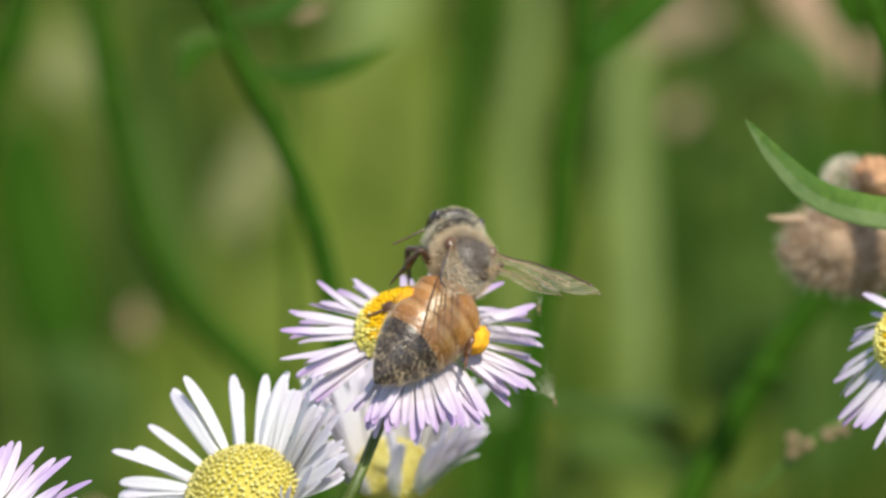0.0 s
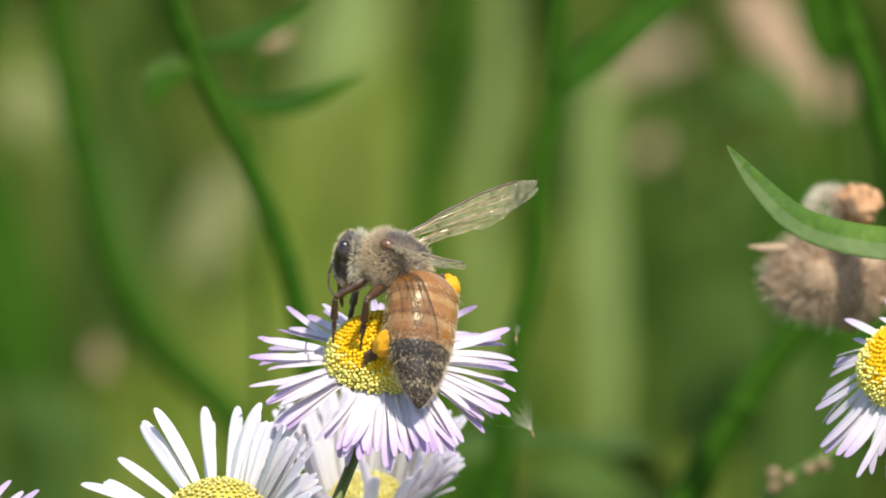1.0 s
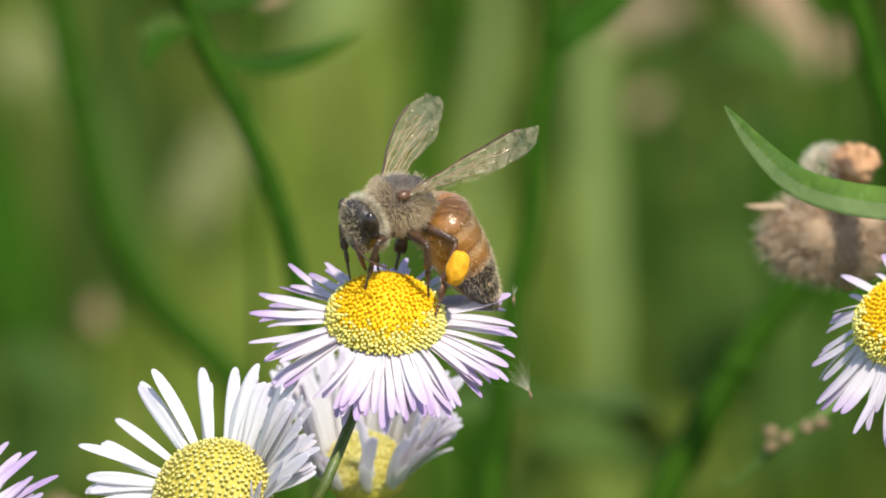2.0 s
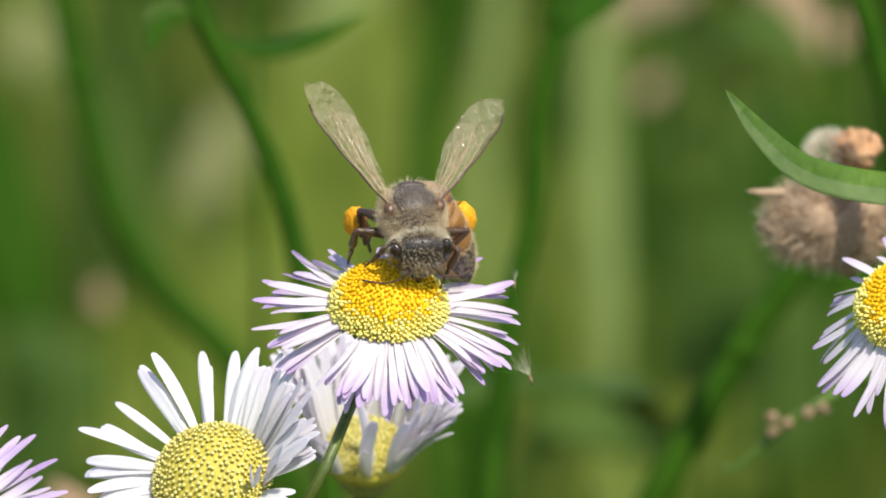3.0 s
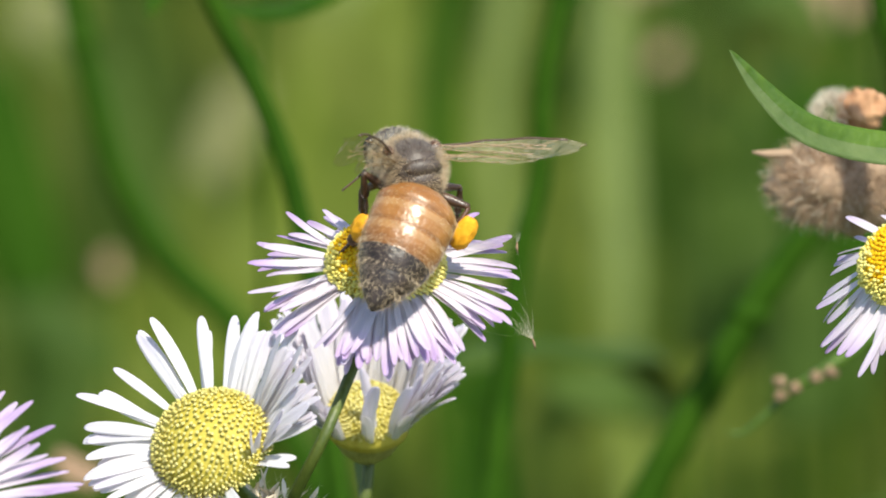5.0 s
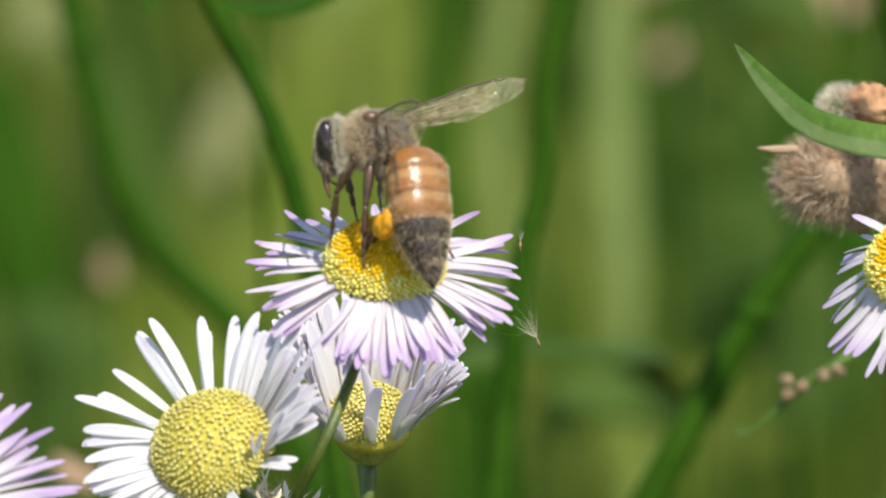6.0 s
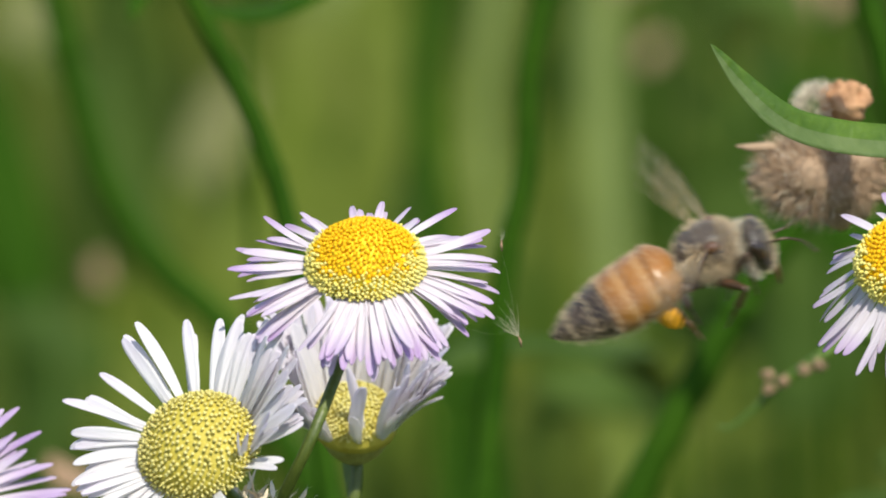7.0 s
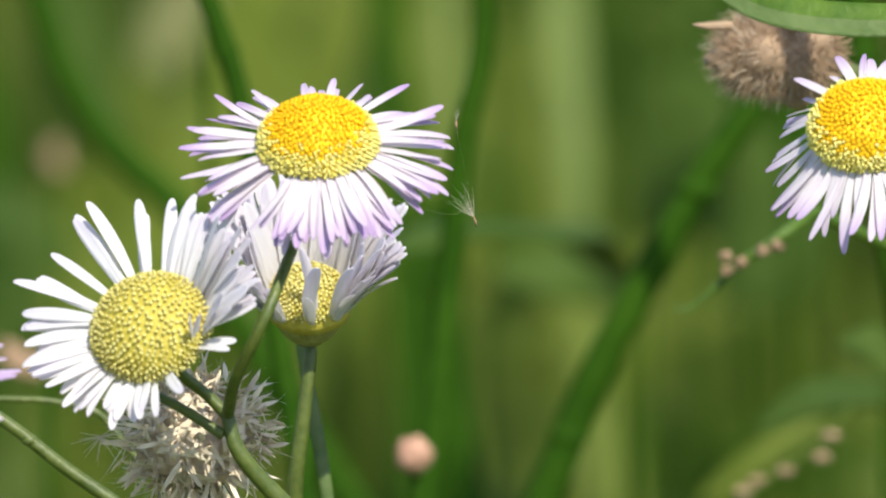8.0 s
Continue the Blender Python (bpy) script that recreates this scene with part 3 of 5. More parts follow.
def flower_head(plant, m, rng, disc=3.5, height=1.7, count=64, length=5.0, material="petal_lilac", floret=("floret_gold", "floret_lemon"),
                cup=None, gaps=(), bead=0.15, petal_width=0.66, jitter=7, dome="dome", flare=1.62, extra=(), fill=1.0, tall=1.0, label=""):
    """A daisy head at the pose m (z along its axis, metres): green cup, domed disc of tiny florets, ray petals."""
    head = bmesh.new()
    rows = [(0.35, -2.5), (0.9, -2.35), (1.9, -1.7), (2.6, -0.8), (2.9, -0.1), (2.6, 0.0)]
    rings = [ring(head, Vector((0, 0, z)), Vector((r * disc / 3.4, 0, 0)), Vector((0, r * disc / 3.4, 0)), 24) for r, z in rows]
    skin(head, rings)
    for k in range(44):
        a = 2 * math.pi * (k + rng.uniform(-0.2, 0.2)) / 44
        d = Vector((math.cos(a), math.sin(a), 0))
        lift = (d * 0.55 + Vector((0, 0, -0.8))).normalized()
        q = disc / 3.4
        strap(head, [d * 1.2 * q + Vector((0, 0, -2.25)), d * 2.2 * q + Vector((0, 0, -1.5)), d * (2.95 * q) + Vector((0, 0, -0.5)), d * (3.1 * q) + Vector((0, 0, 0.1 + rng.uniform(-.2, .2)))],
              [0.3, 0.42, 0.32, 0.06], Vector((-d.y, d.x, 0)), lift)
    head_ob = part("flower_head", head, "sepal", plant, label, m)
    # domed disc with its florets
    bm = bmesh.new()
    rows = [(0.0, 1.0)] + [(math.sin(a), math.cos(a)) for a in np.linspace(0.12, 1.62, 9)]
    rings = [ring(bm, Vector((0, 0, height * c * 0.965 - 0.05)), Vector((max(disc * 0.98 * s, 0.02), 0, 0)), Vector((0, max(disc * 0.98 * s, 0.02), 0)), 28) for s, c in rows]
    skin(bm, rings[::-1], cap=True)
    total = int(1.45 * (disc / bead) ** 2 * (0.55 + 0.35 * height / disc))
    for k in range(total):
        f = (k + 0.5) / total
        s = math.sqrt(f)
        a = k * 2.39996 + rng.uniform(-0.5, 0.5) * bead / (disc * max(s, 0.08))
        th = s * flare + rng.uniform(-0.4, 0.4) * bead / disc
        p = Vector((disc * math.sin(th) * math.cos(a), disc * math.sin(th) * math.sin(a), height * math.cos(th) - 0.02))
        nrm = Vector((p.x / disc ** 2, p.y / disc ** 2, max(p.z, 0.0) / height ** 2)).normalized()
        outer = s > 0.66 + rng.uniform(-0.12, 0.12)
        r = bead * fill * rng.uniform(0.8, 1.05) * (1.0 if outer else 1.28)
        up_len = tall * r * (rng.uniform(1.1, 1.9) if outer else rng.uniform(0.45, 0.75))
        slot = 2 if outer else 1
        tip = nrm + Vector((rng.uniform(-.25, .25), rng.uniform(-.25, .25), rng.uniform(-.1, .25)))
        tip.normalize()
        q = tip.to_track_quat("Z", "Y").to_matrix()
        rg = [ring(bm, p + tip * (up_len * h), q @ Vector((r * w, 0, 0)), q @ Vector((0, r * w, 0)), 7) for h, w in ((-0.8, 0.7), (0.2, 0.8), (0.7, 1.0), (1.1, 0.55))]
        skin(bm, rg, slot=slot)
    part("disc", bm, [dome, *floret], head_ob, "domed disc of tiny yellow florets")
    # ray petals
    meshes = petal_meshes(length, material, rng, petal_width)
    turns = [(360.0 * (k + rng.uniform(-0.6, 0.6)) / count) % 360 for k in range(count)]
    turns = [d for d in turns if not any(a <= d <= b for a, b in gaps)]
    petals = [(d, 1.0, cup(d) if cup else 0) for d in turns]
    for a, b, n, scale, lift in extra:
        petals += [(a + (b - a) * (k + rng.uniform(0.25, 0.75)) / n, scale, cup(a) if lift is None else lift) for k in range(n)]
    for deg, scale, rise in petals:
        rise += rng.uniform(-jitter, jitter)
        a = radians(deg)
        place = Matrix.Translation(Vector((math.cos(a) * disc * 0.86, math.sin(a) * disc * 0.86, -0.05 + rng.uniform(-0.16, 0.12))) * 0.001)
        ob = new("petal", rng.choice(meshes))
        ob.parent = head_ob
        k2 = rng.uniform(0.92, 1.08) * scale
        ob.matrix_basis = place @ Matrix.Rotation(a - math.pi / 2 + radians(rng.uniform(-5, 5)), 4, "Z") @ Matrix.Rotation(radians(rise), 4, "X") @ Matrix.Rotation(radians(rng.uniform(-22, 22)), 4, "Y") @ Matrix.Diagonal((k2 if scale > 0.7 else 0.8, k2, k2, 1))
    return head_ob


def head_pose(centre, normal, spin=0.0):
    """A flower's pose: z along normal; angle 0 of its petals points to the right of the view."""
    z = Vector(normal).normalized()
    x = (RIGHT - z * RIGHT.dot(z)).normalized()
    y = z.cross(x)
    m = Matrix((x, y, z)).transposed().to_4x4()
    m.translation = centre
    return m @ Matrix.Rotation(radians(spin), 4, "Z")


def plant_base(name, root, label):
    return base(name, Matrix.Translation(root), label, "flower", "fleabane flowers")


def stalk(plant, points, radius, label=""):
    root = plant.matrix_basis.translation
    bm = bmesh.new()
    line = bend([local(p - root) for p in points], 10)
    n = len(line)
    tube(bm, line, [(radius[0] + (radius[1] - radius[0]) * i / (n - 1)) for i in range(n)], 10)
    return part("stalk", bm, "stalk", plant, label)


def wave(mid, low, high, centre):
    """Petal rise in degrees that swings from low at angle centre to high opposite."""
    return lambda deg: mid + (low - mid) * max(0, math.cos(radians(deg - centre))) + (high - mid) * max(0, -math.cos(radians(deg - centre)))


def build_flowers():
    rng = random.Random(11)
    root = at(-4, 0, 20)
    root.z = 0
    # the two heads that fork from one stem
    plant = plant_base("fleabane_plant", root, "forked fleabane plant with pale lilac daisies and yellow discs")
    inv = Matrix.Translation(-root)
    n1 = way(0.02, 0.855, -0.52)
    c1 = at(-3.30, -1.06, 0)
    h1 = flower_head(plant, inv @ head_pose(c1, n1), rng, 3.25, 2.6, 92, 4.6, "petal_lilac", cup=wave(-5, -24, -8, 270), gaps=((224, 240), (60, 68), (98, 112)), petal_width=0.58, bead=0.112, fill=1.0, tall=1.45, extra=((242, 304, 16, 1, None), (196, 222, 4, 1, None), (318, 345, 4, 1, None)))
    n2 = way(-0.24, 0.52, -0.82)
    c2 = at(-13.07, -11.08, -2)
    groups = ((132, 135, 1, 1.0, 12), (115, 120, 2, 1.06, 16), (105, 107, 1, 0.98, 14), (91, 97, 2, 1.06, 15), (66, 76, 3, 1.06, 18), (48, 62, 5, 0.96, 36), (38, 43, 1, 1.2, 32),
              (147, 153, 3, 1.02, 8), (157, 170, 3, 0.98, 5), (174, 190, 5, 0.92, 10), (190, 212, 7, 0.8, 12), (212, 234, 7, 0.68, 10), (236, 262, 6, 0.56, 4), (264, 276, 2, 0.52, 10),
              (285, 292, 1, 0.7, 40), (322, 334, 2, 0.62, 36), (338, 352, 4, 0.78, 56), (352, 374, 9, 0.86, 38), (14, 38, 9, 0.96, 48), (326, 340, 2, 0.62, 78))
    flower_head(plant, inv @ head_pose(c2, n2), random.Random(4), 3.4, 2.3, 0, 5.5, "petal_white", ("floret_pale", "floret_pale"), bead=0.145, fill=0.68, tall=1.15, dome="dome_olive", petal_width=0.84, jitter=8, extra=groups,
                label="daisy head with a pale lemon disc")
    fork = at(-8.98, -16.05, 3)
    low = at(-5.65, -21.36, 4)
    stalk(plant, [c1 - n1 * 0.0022, at(-4.80, -5.94, 0), at(-6.68, -10.45, -3), at(-8.40, -13.92, -1), fork], (0.31, 0.36))
    stalk(plant, [c2 - n2 * 0.0022, at(-11.53, -13.67, 2), at(-10.14, -14.85, 3), fork], (0.31, 0.36))
    stalk(plant, [at(-12.85, -14.89, 4), at(-11.27, -15.80, 3.5), at(-9.23, -17.15, 3)], (0.26, 0.32))
    stalk(plant, [fork, at(-8.45, -17.96, 3), low, at(3, -30, 6), root + Vector((0.01, 0, 0.2)), root - Vector((0, 0, 0.004))], (0.38, 0.8))
    # the half-closed head behind
    root = at(1, 0, 50)
    root.z = 0
    back = plant_base("fleabane_plant", root, "half-closed white fleabane with upright petals")
    inv = Matrix.Translation(-root)
    n3 = way(0.02, 0.80, -0.60)
    c3 = at(-4.48, -10.33, 27)
    groups = ((0, 180, 64, 1.25, 66), (180, 206, 12, 1.15, 50), (206, 232, 9, 1.06, 60), (262, 284, 3, 1.0, 82), (308, 334, 10, 1.1, 72), (334, 360, 13, 1.16, 64))
    flower_head(back, inv @ head_pose(c3, n3), rng, 2.5, 2.7, 0, 5.2, "petal_white", ("floret_pale", "floret_pale"), petal_width=0.78, dome="dome_olive", flare=1.3, bead=0.13, fill=0.8, tall=0.6, jitter=6, extra=groups)
    stalk(back, [c3 - n3 * 0.0022, at(-4.43, -12.87, 28), at(-4.92, -16.78, 28), at(-5.50, -22.03, 29), at(-4, -32, 34), root - Vector((0, 0, 0.004))], (0.30, 0.6))
    # at the edges of the view
    root = at(40, 0, 90)
    root.z = 0
    edge = plant_base("fleabane_plant", root, "lilac fleabane daisy with a golden disc")
    inv = Matrix.Translation(-root)
    n4 = way(-0.05, 0.71, -0.70)
    c4 = at(27.20, -0.85, 2)
    h4 = flower_head(edge, inv @ head_pose(c4, n4), rng, 3.2, 2.4, 58, 4.5, "petal_lilac", cup=lambda deg: -4 - 20 * max(0, -math.sin(radians(deg))) - 10 * max(0, math.sin(radians(deg))) - 44 * max(0, -math.cos(radians(deg))) ** 2, petal_width=0.56, bead=0.112, tall=1.45)
    stalk(edge, [c4 - n4 * 0.0022, c4 + way(0.5, -0.8, 0.5) * 0.007, at(31.59, -6.84, 16), at(36, -14, 24), at(38, -60, 60), root - Vector((0, 0, 0.004))], (0.36, 0.8))
    root = at(-31, 0, 10)
    root.z = 0
    side = plant_base("fleabane_plant", root, "lilac fleabane daisy at the border of the stand")
    inv = Matrix.Translation(-root)
    n5 = way(-0.1, 0.70, -0.70)
    c5 = at(-29.4, -14.2, -14)
    flower_head(side, inv @ head_pose(c5, n5), rng, 3.4, 1.9, 104, 5.6, "petal_lilac", cup=wave(10, 0, 16, 270), petal_width=0.5)
    stalk(side, [c5 - n5 * 0.0022, c5 + way(-0.05, -1, 0.4) * 0.012, at(-29, -30, 10), root - Vector((0, 0, 0.004))], (0.36, 0.8))
    return h1, h4, head_pose(c1, n1)


FLOWER, EDGE_FLOWER, FLOWER_POSE = build_flowers()

# ---- seed heads, leaf and twig near the flowers ----
def seed_head(centre, size, seeds, rng, label, body="brown"):
    """A dry head: a knot of tan seeds with pale bristles, on a stem of its own."""
    root = Vector((centre.x, centre.y + 0.012, -0.004))
    thing = base("seed_head", Matrix.Translation(root), label, "seed head")
    mid = local(centre - root)
    bm = bmesh.new()
    blob(bm, mid, Vector(size) * 0.6, 40, 26, 0.45)
    part("core", bm, body, thing)
    bm = bmesh.new()
    tube(bm, bend([mid, mid + Vector((1, 2, -10)), mid * 0.5, Vector((0, 0, 0))], 10), 0.4, 8)
    part("stem", bm, "stalk", thing)
    grains, hairs = bmesh.new(), bmesh.new()
    for i in range(seeds):
        d = Vector((rng.gauss(0, 1), rng.gauss(0, 1), rng.gauss(0, 1))).normalized()
        p = mid + Vector((d.x * size[0], d.y * size[1], d.z * size[2])) * rng.uniform(0.55, 0.92)
        e = (d * 0.5 + Vector((rng.gauss(0, .7), rng.gauss(0, .7), rng.gauss(0, .7)))).normalized()
        ln = rng.uniform(1.0, 2.3)
        side = e.cross(d + Vector((0.01, 0.02, 0.03))).normalized()
        curve = d * rng.uniform(-0.1, 0.2)
        strap(grains, [p, p + e * ln * 0.35 + curve, p + e * ln * 0.75 + curve, p + e * ln], [0.08, rng.uniform(0.2, 0.38), rng.uniform(0.16, 0.3), 0.05], side, side.cross(e), 0.12)
        top = p + e * ln
        tufts(hairs, rng, 2, lambda g: (top, (d + e).normalized()), rng.uniform(0.4, 1.0), 0.007, spread=1.2)
    tagged(part("seed_tuft", grains, "straw", thing, "slender tan seeds"), kind="stuff")
    tagged(part("bristle_tuft", hairs, "pappus", thing, "fine pale bristles"), kind="stuff")
    return thing, root, mid


def build_near():
    rng = random.Random(21)
    # seed head under the front daisy
    thing, root, mid = seed_head(at(-10.91, -17.44, 10), (4.6, 3.3, 3.9), 760, rng, "fluffy tan seed head with pale bristles", "straw")
    bm = bmesh.new()
    star = local(at(-16.17, -17.16, 6) - root)
    for k in range(15):
        d = Vector((rng.gauss(0, 1), rng.gauss(0, 0.4), rng.gauss(0, 1))).normalized()
        tube(bm, [star, star + d * 0.9, star + d * rng.uniform(1.3, 2.0)], [0.022, 0.018, 0.008], 5)
    tube(bm, [star, (star + mid) / 2 + Vector((0, 0, 0.4)), mid], 0.03, 5)
    part("bristly_seed", bm, "pappus", thing, "loose seed with a star of bristles")
    # strip of leaf behind the half-closed daisy
    root = at(-4.08, -13.66, 36)
    root.z = -0.004
    strip = base("wild_leaf", Matrix.Translation(root), "pale green narrow leaf beside the daisy stem", "leaf")
    leaf_on(strip, local(root), [at(-3.27, -24.25, 36), at(-4.01, -18.95, 36), at(-4.61, -15.30, 36), at(-5.12, -12.32, 36)], 0.8, "leaf_pale", blunt=0.6)
    bm = bmesh.new()
    tube(bm, [local(at(-3.27, -24.25, 36) - root), local(at(-3.27, -24.25, 36) - root) * 0.5, Vector((0, 0, 0))], [0.25, 0.3, 0.4], 6)
    part("stalk", bm, "stalk", strip)
    # withered head behind the edge daisy
    centre = at(23.27, 3.90, 40)
    root = Vector((centre.x + 0.025, centre.y + 0.05, -0.004))
    dry = base("withered_flower", Matrix.Translation(root), "withered brown flower head with fuzzy pale tuft", "flower")
    mid = local(centre - root)
    bm = bmesh.new()
    blob(bm, mid, (3.6, 2.6, 2.3), 26, 18, 0.35)
    blob(bm, mid + Vector((1.2, 0, -1.6)), (2.0, 1.8, 1.6), 18, 12, 0.3)
    for k in range(7):
        a = rng.uniform(0, 2 * math.pi)
        p = mid + Vector((math.cos(a) * 2.9, -rng.uniform(0.4, 2.2), math.sin(a) * 1.9))
        d = Vector((math.cos(a) + rng.gauss(0, .5), -0.3, math.sin(a) * 0.6 + rng.gauss(0, .5))).normalized()
        strap(bm, [p, p + d * 0.4, p + d * rng.uniform(0.6, 1.0)], [0.5, 0.45, 0.06], d.cross(Vector((0, -1, 0.2))).normalized(), Vector((0, -1, 0.2)))
    part("husk", bm, "dry_pink", dry, "crumpled brown husk")
    bm = bmesh.new()
    tip = local(at(18.23, 5.71, 39) - root)
    tube(bm, bend([tip, tip + Vector((1.0, 0, -0.12)), tip + Vector((2.4, 0, -0.1))], 5), [0.03, 0.08, 0.13, 0.18, 0.22, 0.25, 0.27, 0.28, 0.28, 0.27, 0.25], 8)
    part("spike", bm, "dry_pink", dry, "pointed straw bract")
    crown = local(at(23.95, 8.28, 39) - root)
    bm = bmesh.new()
    blob(bm, crown + Vector((0.85, 0.0, -0.05)), (1.45, 1.35, 1.25), 24, 16, 0.5)
    part("crown", bm, "crown", dry, "orange-brown crown")
    bm = bmesh.new()
    tufts(bm, rng, 1600, on_ball(crown + Vector((-0.8, -0.2, -0.1)), (1.0, 1.1, 0.8), lambda d: d.z > -0.4 and d.x < 0.55), 0.85, 0.020)
    tufts(bm, rng, 60, on_ball(crown + Vector((0.9, 0.2, 0)), (1.3, 1.3, 1.1), lambda d: d.z > 0.5), 0.4, 0.016)
    tufts(bm, rng, 1000, on_ball(mid, (3.3, 2.4, 2.1), lambda d: d.x < 0.6), 1.7, 0.016, comb=(-0.3, 0, 0))
    tagged(part("bristles", bm, "pappus", dry, "fine pale bristles"), kind="stuff")
    bm = bmesh.new()
    tufts(bm, rng, 5200, on_ball(mid, (3.4, 2.5, 2.2), lambda d: True), 1.5, 0.024, spread=1.5)
    tagged(part("fibre_tangle", bm, "dry_pink", dry, "frayed brown fibres"), kind="stuff")
    bm = bmesh.new()
    tube(bm, bend([mid, mid + Vector((14, 8, -10)), mid * 0.5, Vector((0, 0, 0))], 10), 0.6, 8)
    part("stem", bm, "stalk", dry)
    # the leaf that crosses before it
    root = at(34.13, 4.60, 14)
    root.z = -0.004
    plant = base("leafy_weed", Matrix.Translation(root), "leafy weed with a pointed green leaf over the withered head", "weed")
    bm = bmesh.new()
    top = local(at(34.13, 6.72, 14) - root)
    tube(bm, bend([top + Vector((3, 0, 40)), top, top + Vector((0, 4, -60)), top * 0.5, Vector((0, 0, 0))], 8), 0.9, 8)
    part("stem", bm, "stalk", plant)
    line = bend([local(q) - local(root) for q in (at(34.13, 5.84, 14), at(28.12, 5.55, 10), at(23.16, 6.02, 7), at(20.36, 6.97, 5), at(18.08, 8.99, 4), at(16.19, 11.27, 3))], 8)
    n = len(line)
    bm = bmesh.new()
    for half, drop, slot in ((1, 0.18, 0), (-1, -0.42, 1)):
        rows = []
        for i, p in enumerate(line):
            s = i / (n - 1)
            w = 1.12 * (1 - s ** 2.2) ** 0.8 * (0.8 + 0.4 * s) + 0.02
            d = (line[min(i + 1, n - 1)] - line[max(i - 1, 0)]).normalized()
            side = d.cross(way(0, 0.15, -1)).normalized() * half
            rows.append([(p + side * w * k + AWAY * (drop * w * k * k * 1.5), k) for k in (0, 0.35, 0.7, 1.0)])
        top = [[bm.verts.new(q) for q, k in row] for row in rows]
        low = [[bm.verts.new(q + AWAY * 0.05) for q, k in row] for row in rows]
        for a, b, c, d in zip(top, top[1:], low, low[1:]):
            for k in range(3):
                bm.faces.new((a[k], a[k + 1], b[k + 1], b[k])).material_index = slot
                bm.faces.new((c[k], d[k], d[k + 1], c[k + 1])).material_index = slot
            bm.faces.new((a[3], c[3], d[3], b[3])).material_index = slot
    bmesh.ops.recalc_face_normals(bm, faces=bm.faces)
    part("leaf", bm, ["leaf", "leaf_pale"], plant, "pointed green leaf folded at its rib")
    # twig with small dry buds
    root = at(25.45, -9.20, 87)
    root.z = -0.004
    twig = base("budded_twig", Matrix.Translation(root), "thin green twig with small dry pinkish buds", "twig")
    bm = bmesh.new()
    line = bend([local(q - root) for q in (at(17.74, -11.48, 87), at(18.52, -11.63, 87), at(19.95, -10.63, 87), at(21.90, -8.85, 87), at(24.57, -7.08, 87), at(26.57, -5.67, 88.7))], 8)
    tube(bm, line + [line[-1] + Vector((12, 6, -8)), line[-1] * 0.5 + Vector((12, 6, 0)), Vector((0, 0, 0))], [0.08 + 0.008 * i for i in range(len(line))] + [0.5, 0.6, 0.7], 7)
    part("stem", bm, "leaf", twig)
    for q in (at(20.95, -8.35, 86.1), at(21.95, -8.77, 86.1), at(23.30, -8.06, 86.1), at(24.23, -7.77, 86.1), at(21.02, -9.20, 86.1)):
        bm = bmesh.new()
        mid = local(q - root)
        blob(bm, mid, (0.36, 0.26, 0.3), 20, 14, 1.1)
        part("bud", bm, "brown", twig, "dry pinkish bud")
    # second twig low down, and the round pink bud
    root = at(27.42, -25.79, 148.5)
    root.z = -0.004
    low_twig = base("budded_twig", Matrix.Translation(root), "light green grass spike with pinkish grains", "twig")
    bm = bmesh.new()
    line = bend([local(q - root) for q in (at(30.54, -19.09, 148.5), at(28.24, -21.67, 148.5), at(24.84, -23.87, 148.5), at(21.79, -26.81, 148.5), at(19.12, -29.76, 148.5))], 8)
    tube(bm, line + [line[-1] + Vector((-4, 4, -30)), line[-1] * 0.5, Vector((0, 0, 0))], [0.18] * len(line) + [0.4, 0.5, 0.6], 7)
    part("stem", bm, "grass", low_twig)
    for q in (at(29.19, -20.93, 148.5), at(28.61, -22.35, 148.5), at(26.15, -23.21, 148.5), at(24.28, -23.85, 148.5), at(23.33, -24.51, 148.5)):
        bm = bmesh.new()
        blob(bm, local(q - root), (0.62, 0.3, 0.34), 12, 8, 0.4)
        part("grain", bm, "dry_pink", low_twig)
    root = at(1.49, -21.26, 129)
    root.z = -0.004
    bud = base("clover_bud", Matrix.Translation(root), "small round salmon pink flower bud on a stem", "flower")
    bm = bmesh.new()
    mid = local(at(1.49, -21.26, 129) - root)
    for w in blob(bm, mid, (1.15, 1.15, 1.1), 20, 14, 0.25):
        pass
    for k in range(40):
        d = Vector((rng.gauss(0, 1), rng.gauss(0, 1), rng.gauss(0, 1))).normalized()
        tube(bm, [mid + d * 0.9, mid + d * 1.3], [0.2, 0.06], 5)
    part("bloom", bm, "pink", bud)
    bm = bmesh.new()
    tube(bm, bend([mid - Vector((0, 0, 1)), mid + Vector((1, 2, -30)), mid * 0.5, Vector((0, 0, 0))], 8), 0.28, 8)
    part("stem", bm, "weed", bud)
    # seeds caught on a spider's thread
    root = at(5.08, -5.18, 12)
    top, low = at(4.17, 0.13, 12), at(5.18, -5.37, 12)
    seed = base("caught_seeds", Matrix.Translation(top), "two wispy seeds caught on a thin spider thread", "seed")
    bm = bmesh.new()
    a, c = Vector((0, 0, 0)), local(low - top)
    tube(bm, bend([local(at(-0.45, -3.86, 9) - top), c + Vector((-0.6, 0, 0.6)), a], 8), 0.0014, 4)
    part("thread", bm, "pappus", seed)
    for spot_, tilt, count, ln in ((c, Vector((-0.45, 0, 0.9)), 36, 2.1), (a, Vector((0.1, 0, 1)), 22, 0.8)):
        bm = bmesh.new()
        tube(bm, [spot_ + Vector((0.05, 0, -0.45)), spot_ + Vector((0, 0, -0.1)), spot_ + tilt * 0.25], [0.03, 0.09, 0.04], 6)
        part("seed", bm, "brown", seed)
        bm = bmesh.new()
        tufts(bm, rng, count, lambda g: (spot_ + tilt * 0.2, tilt), ln, 0.007, spread=0.55)
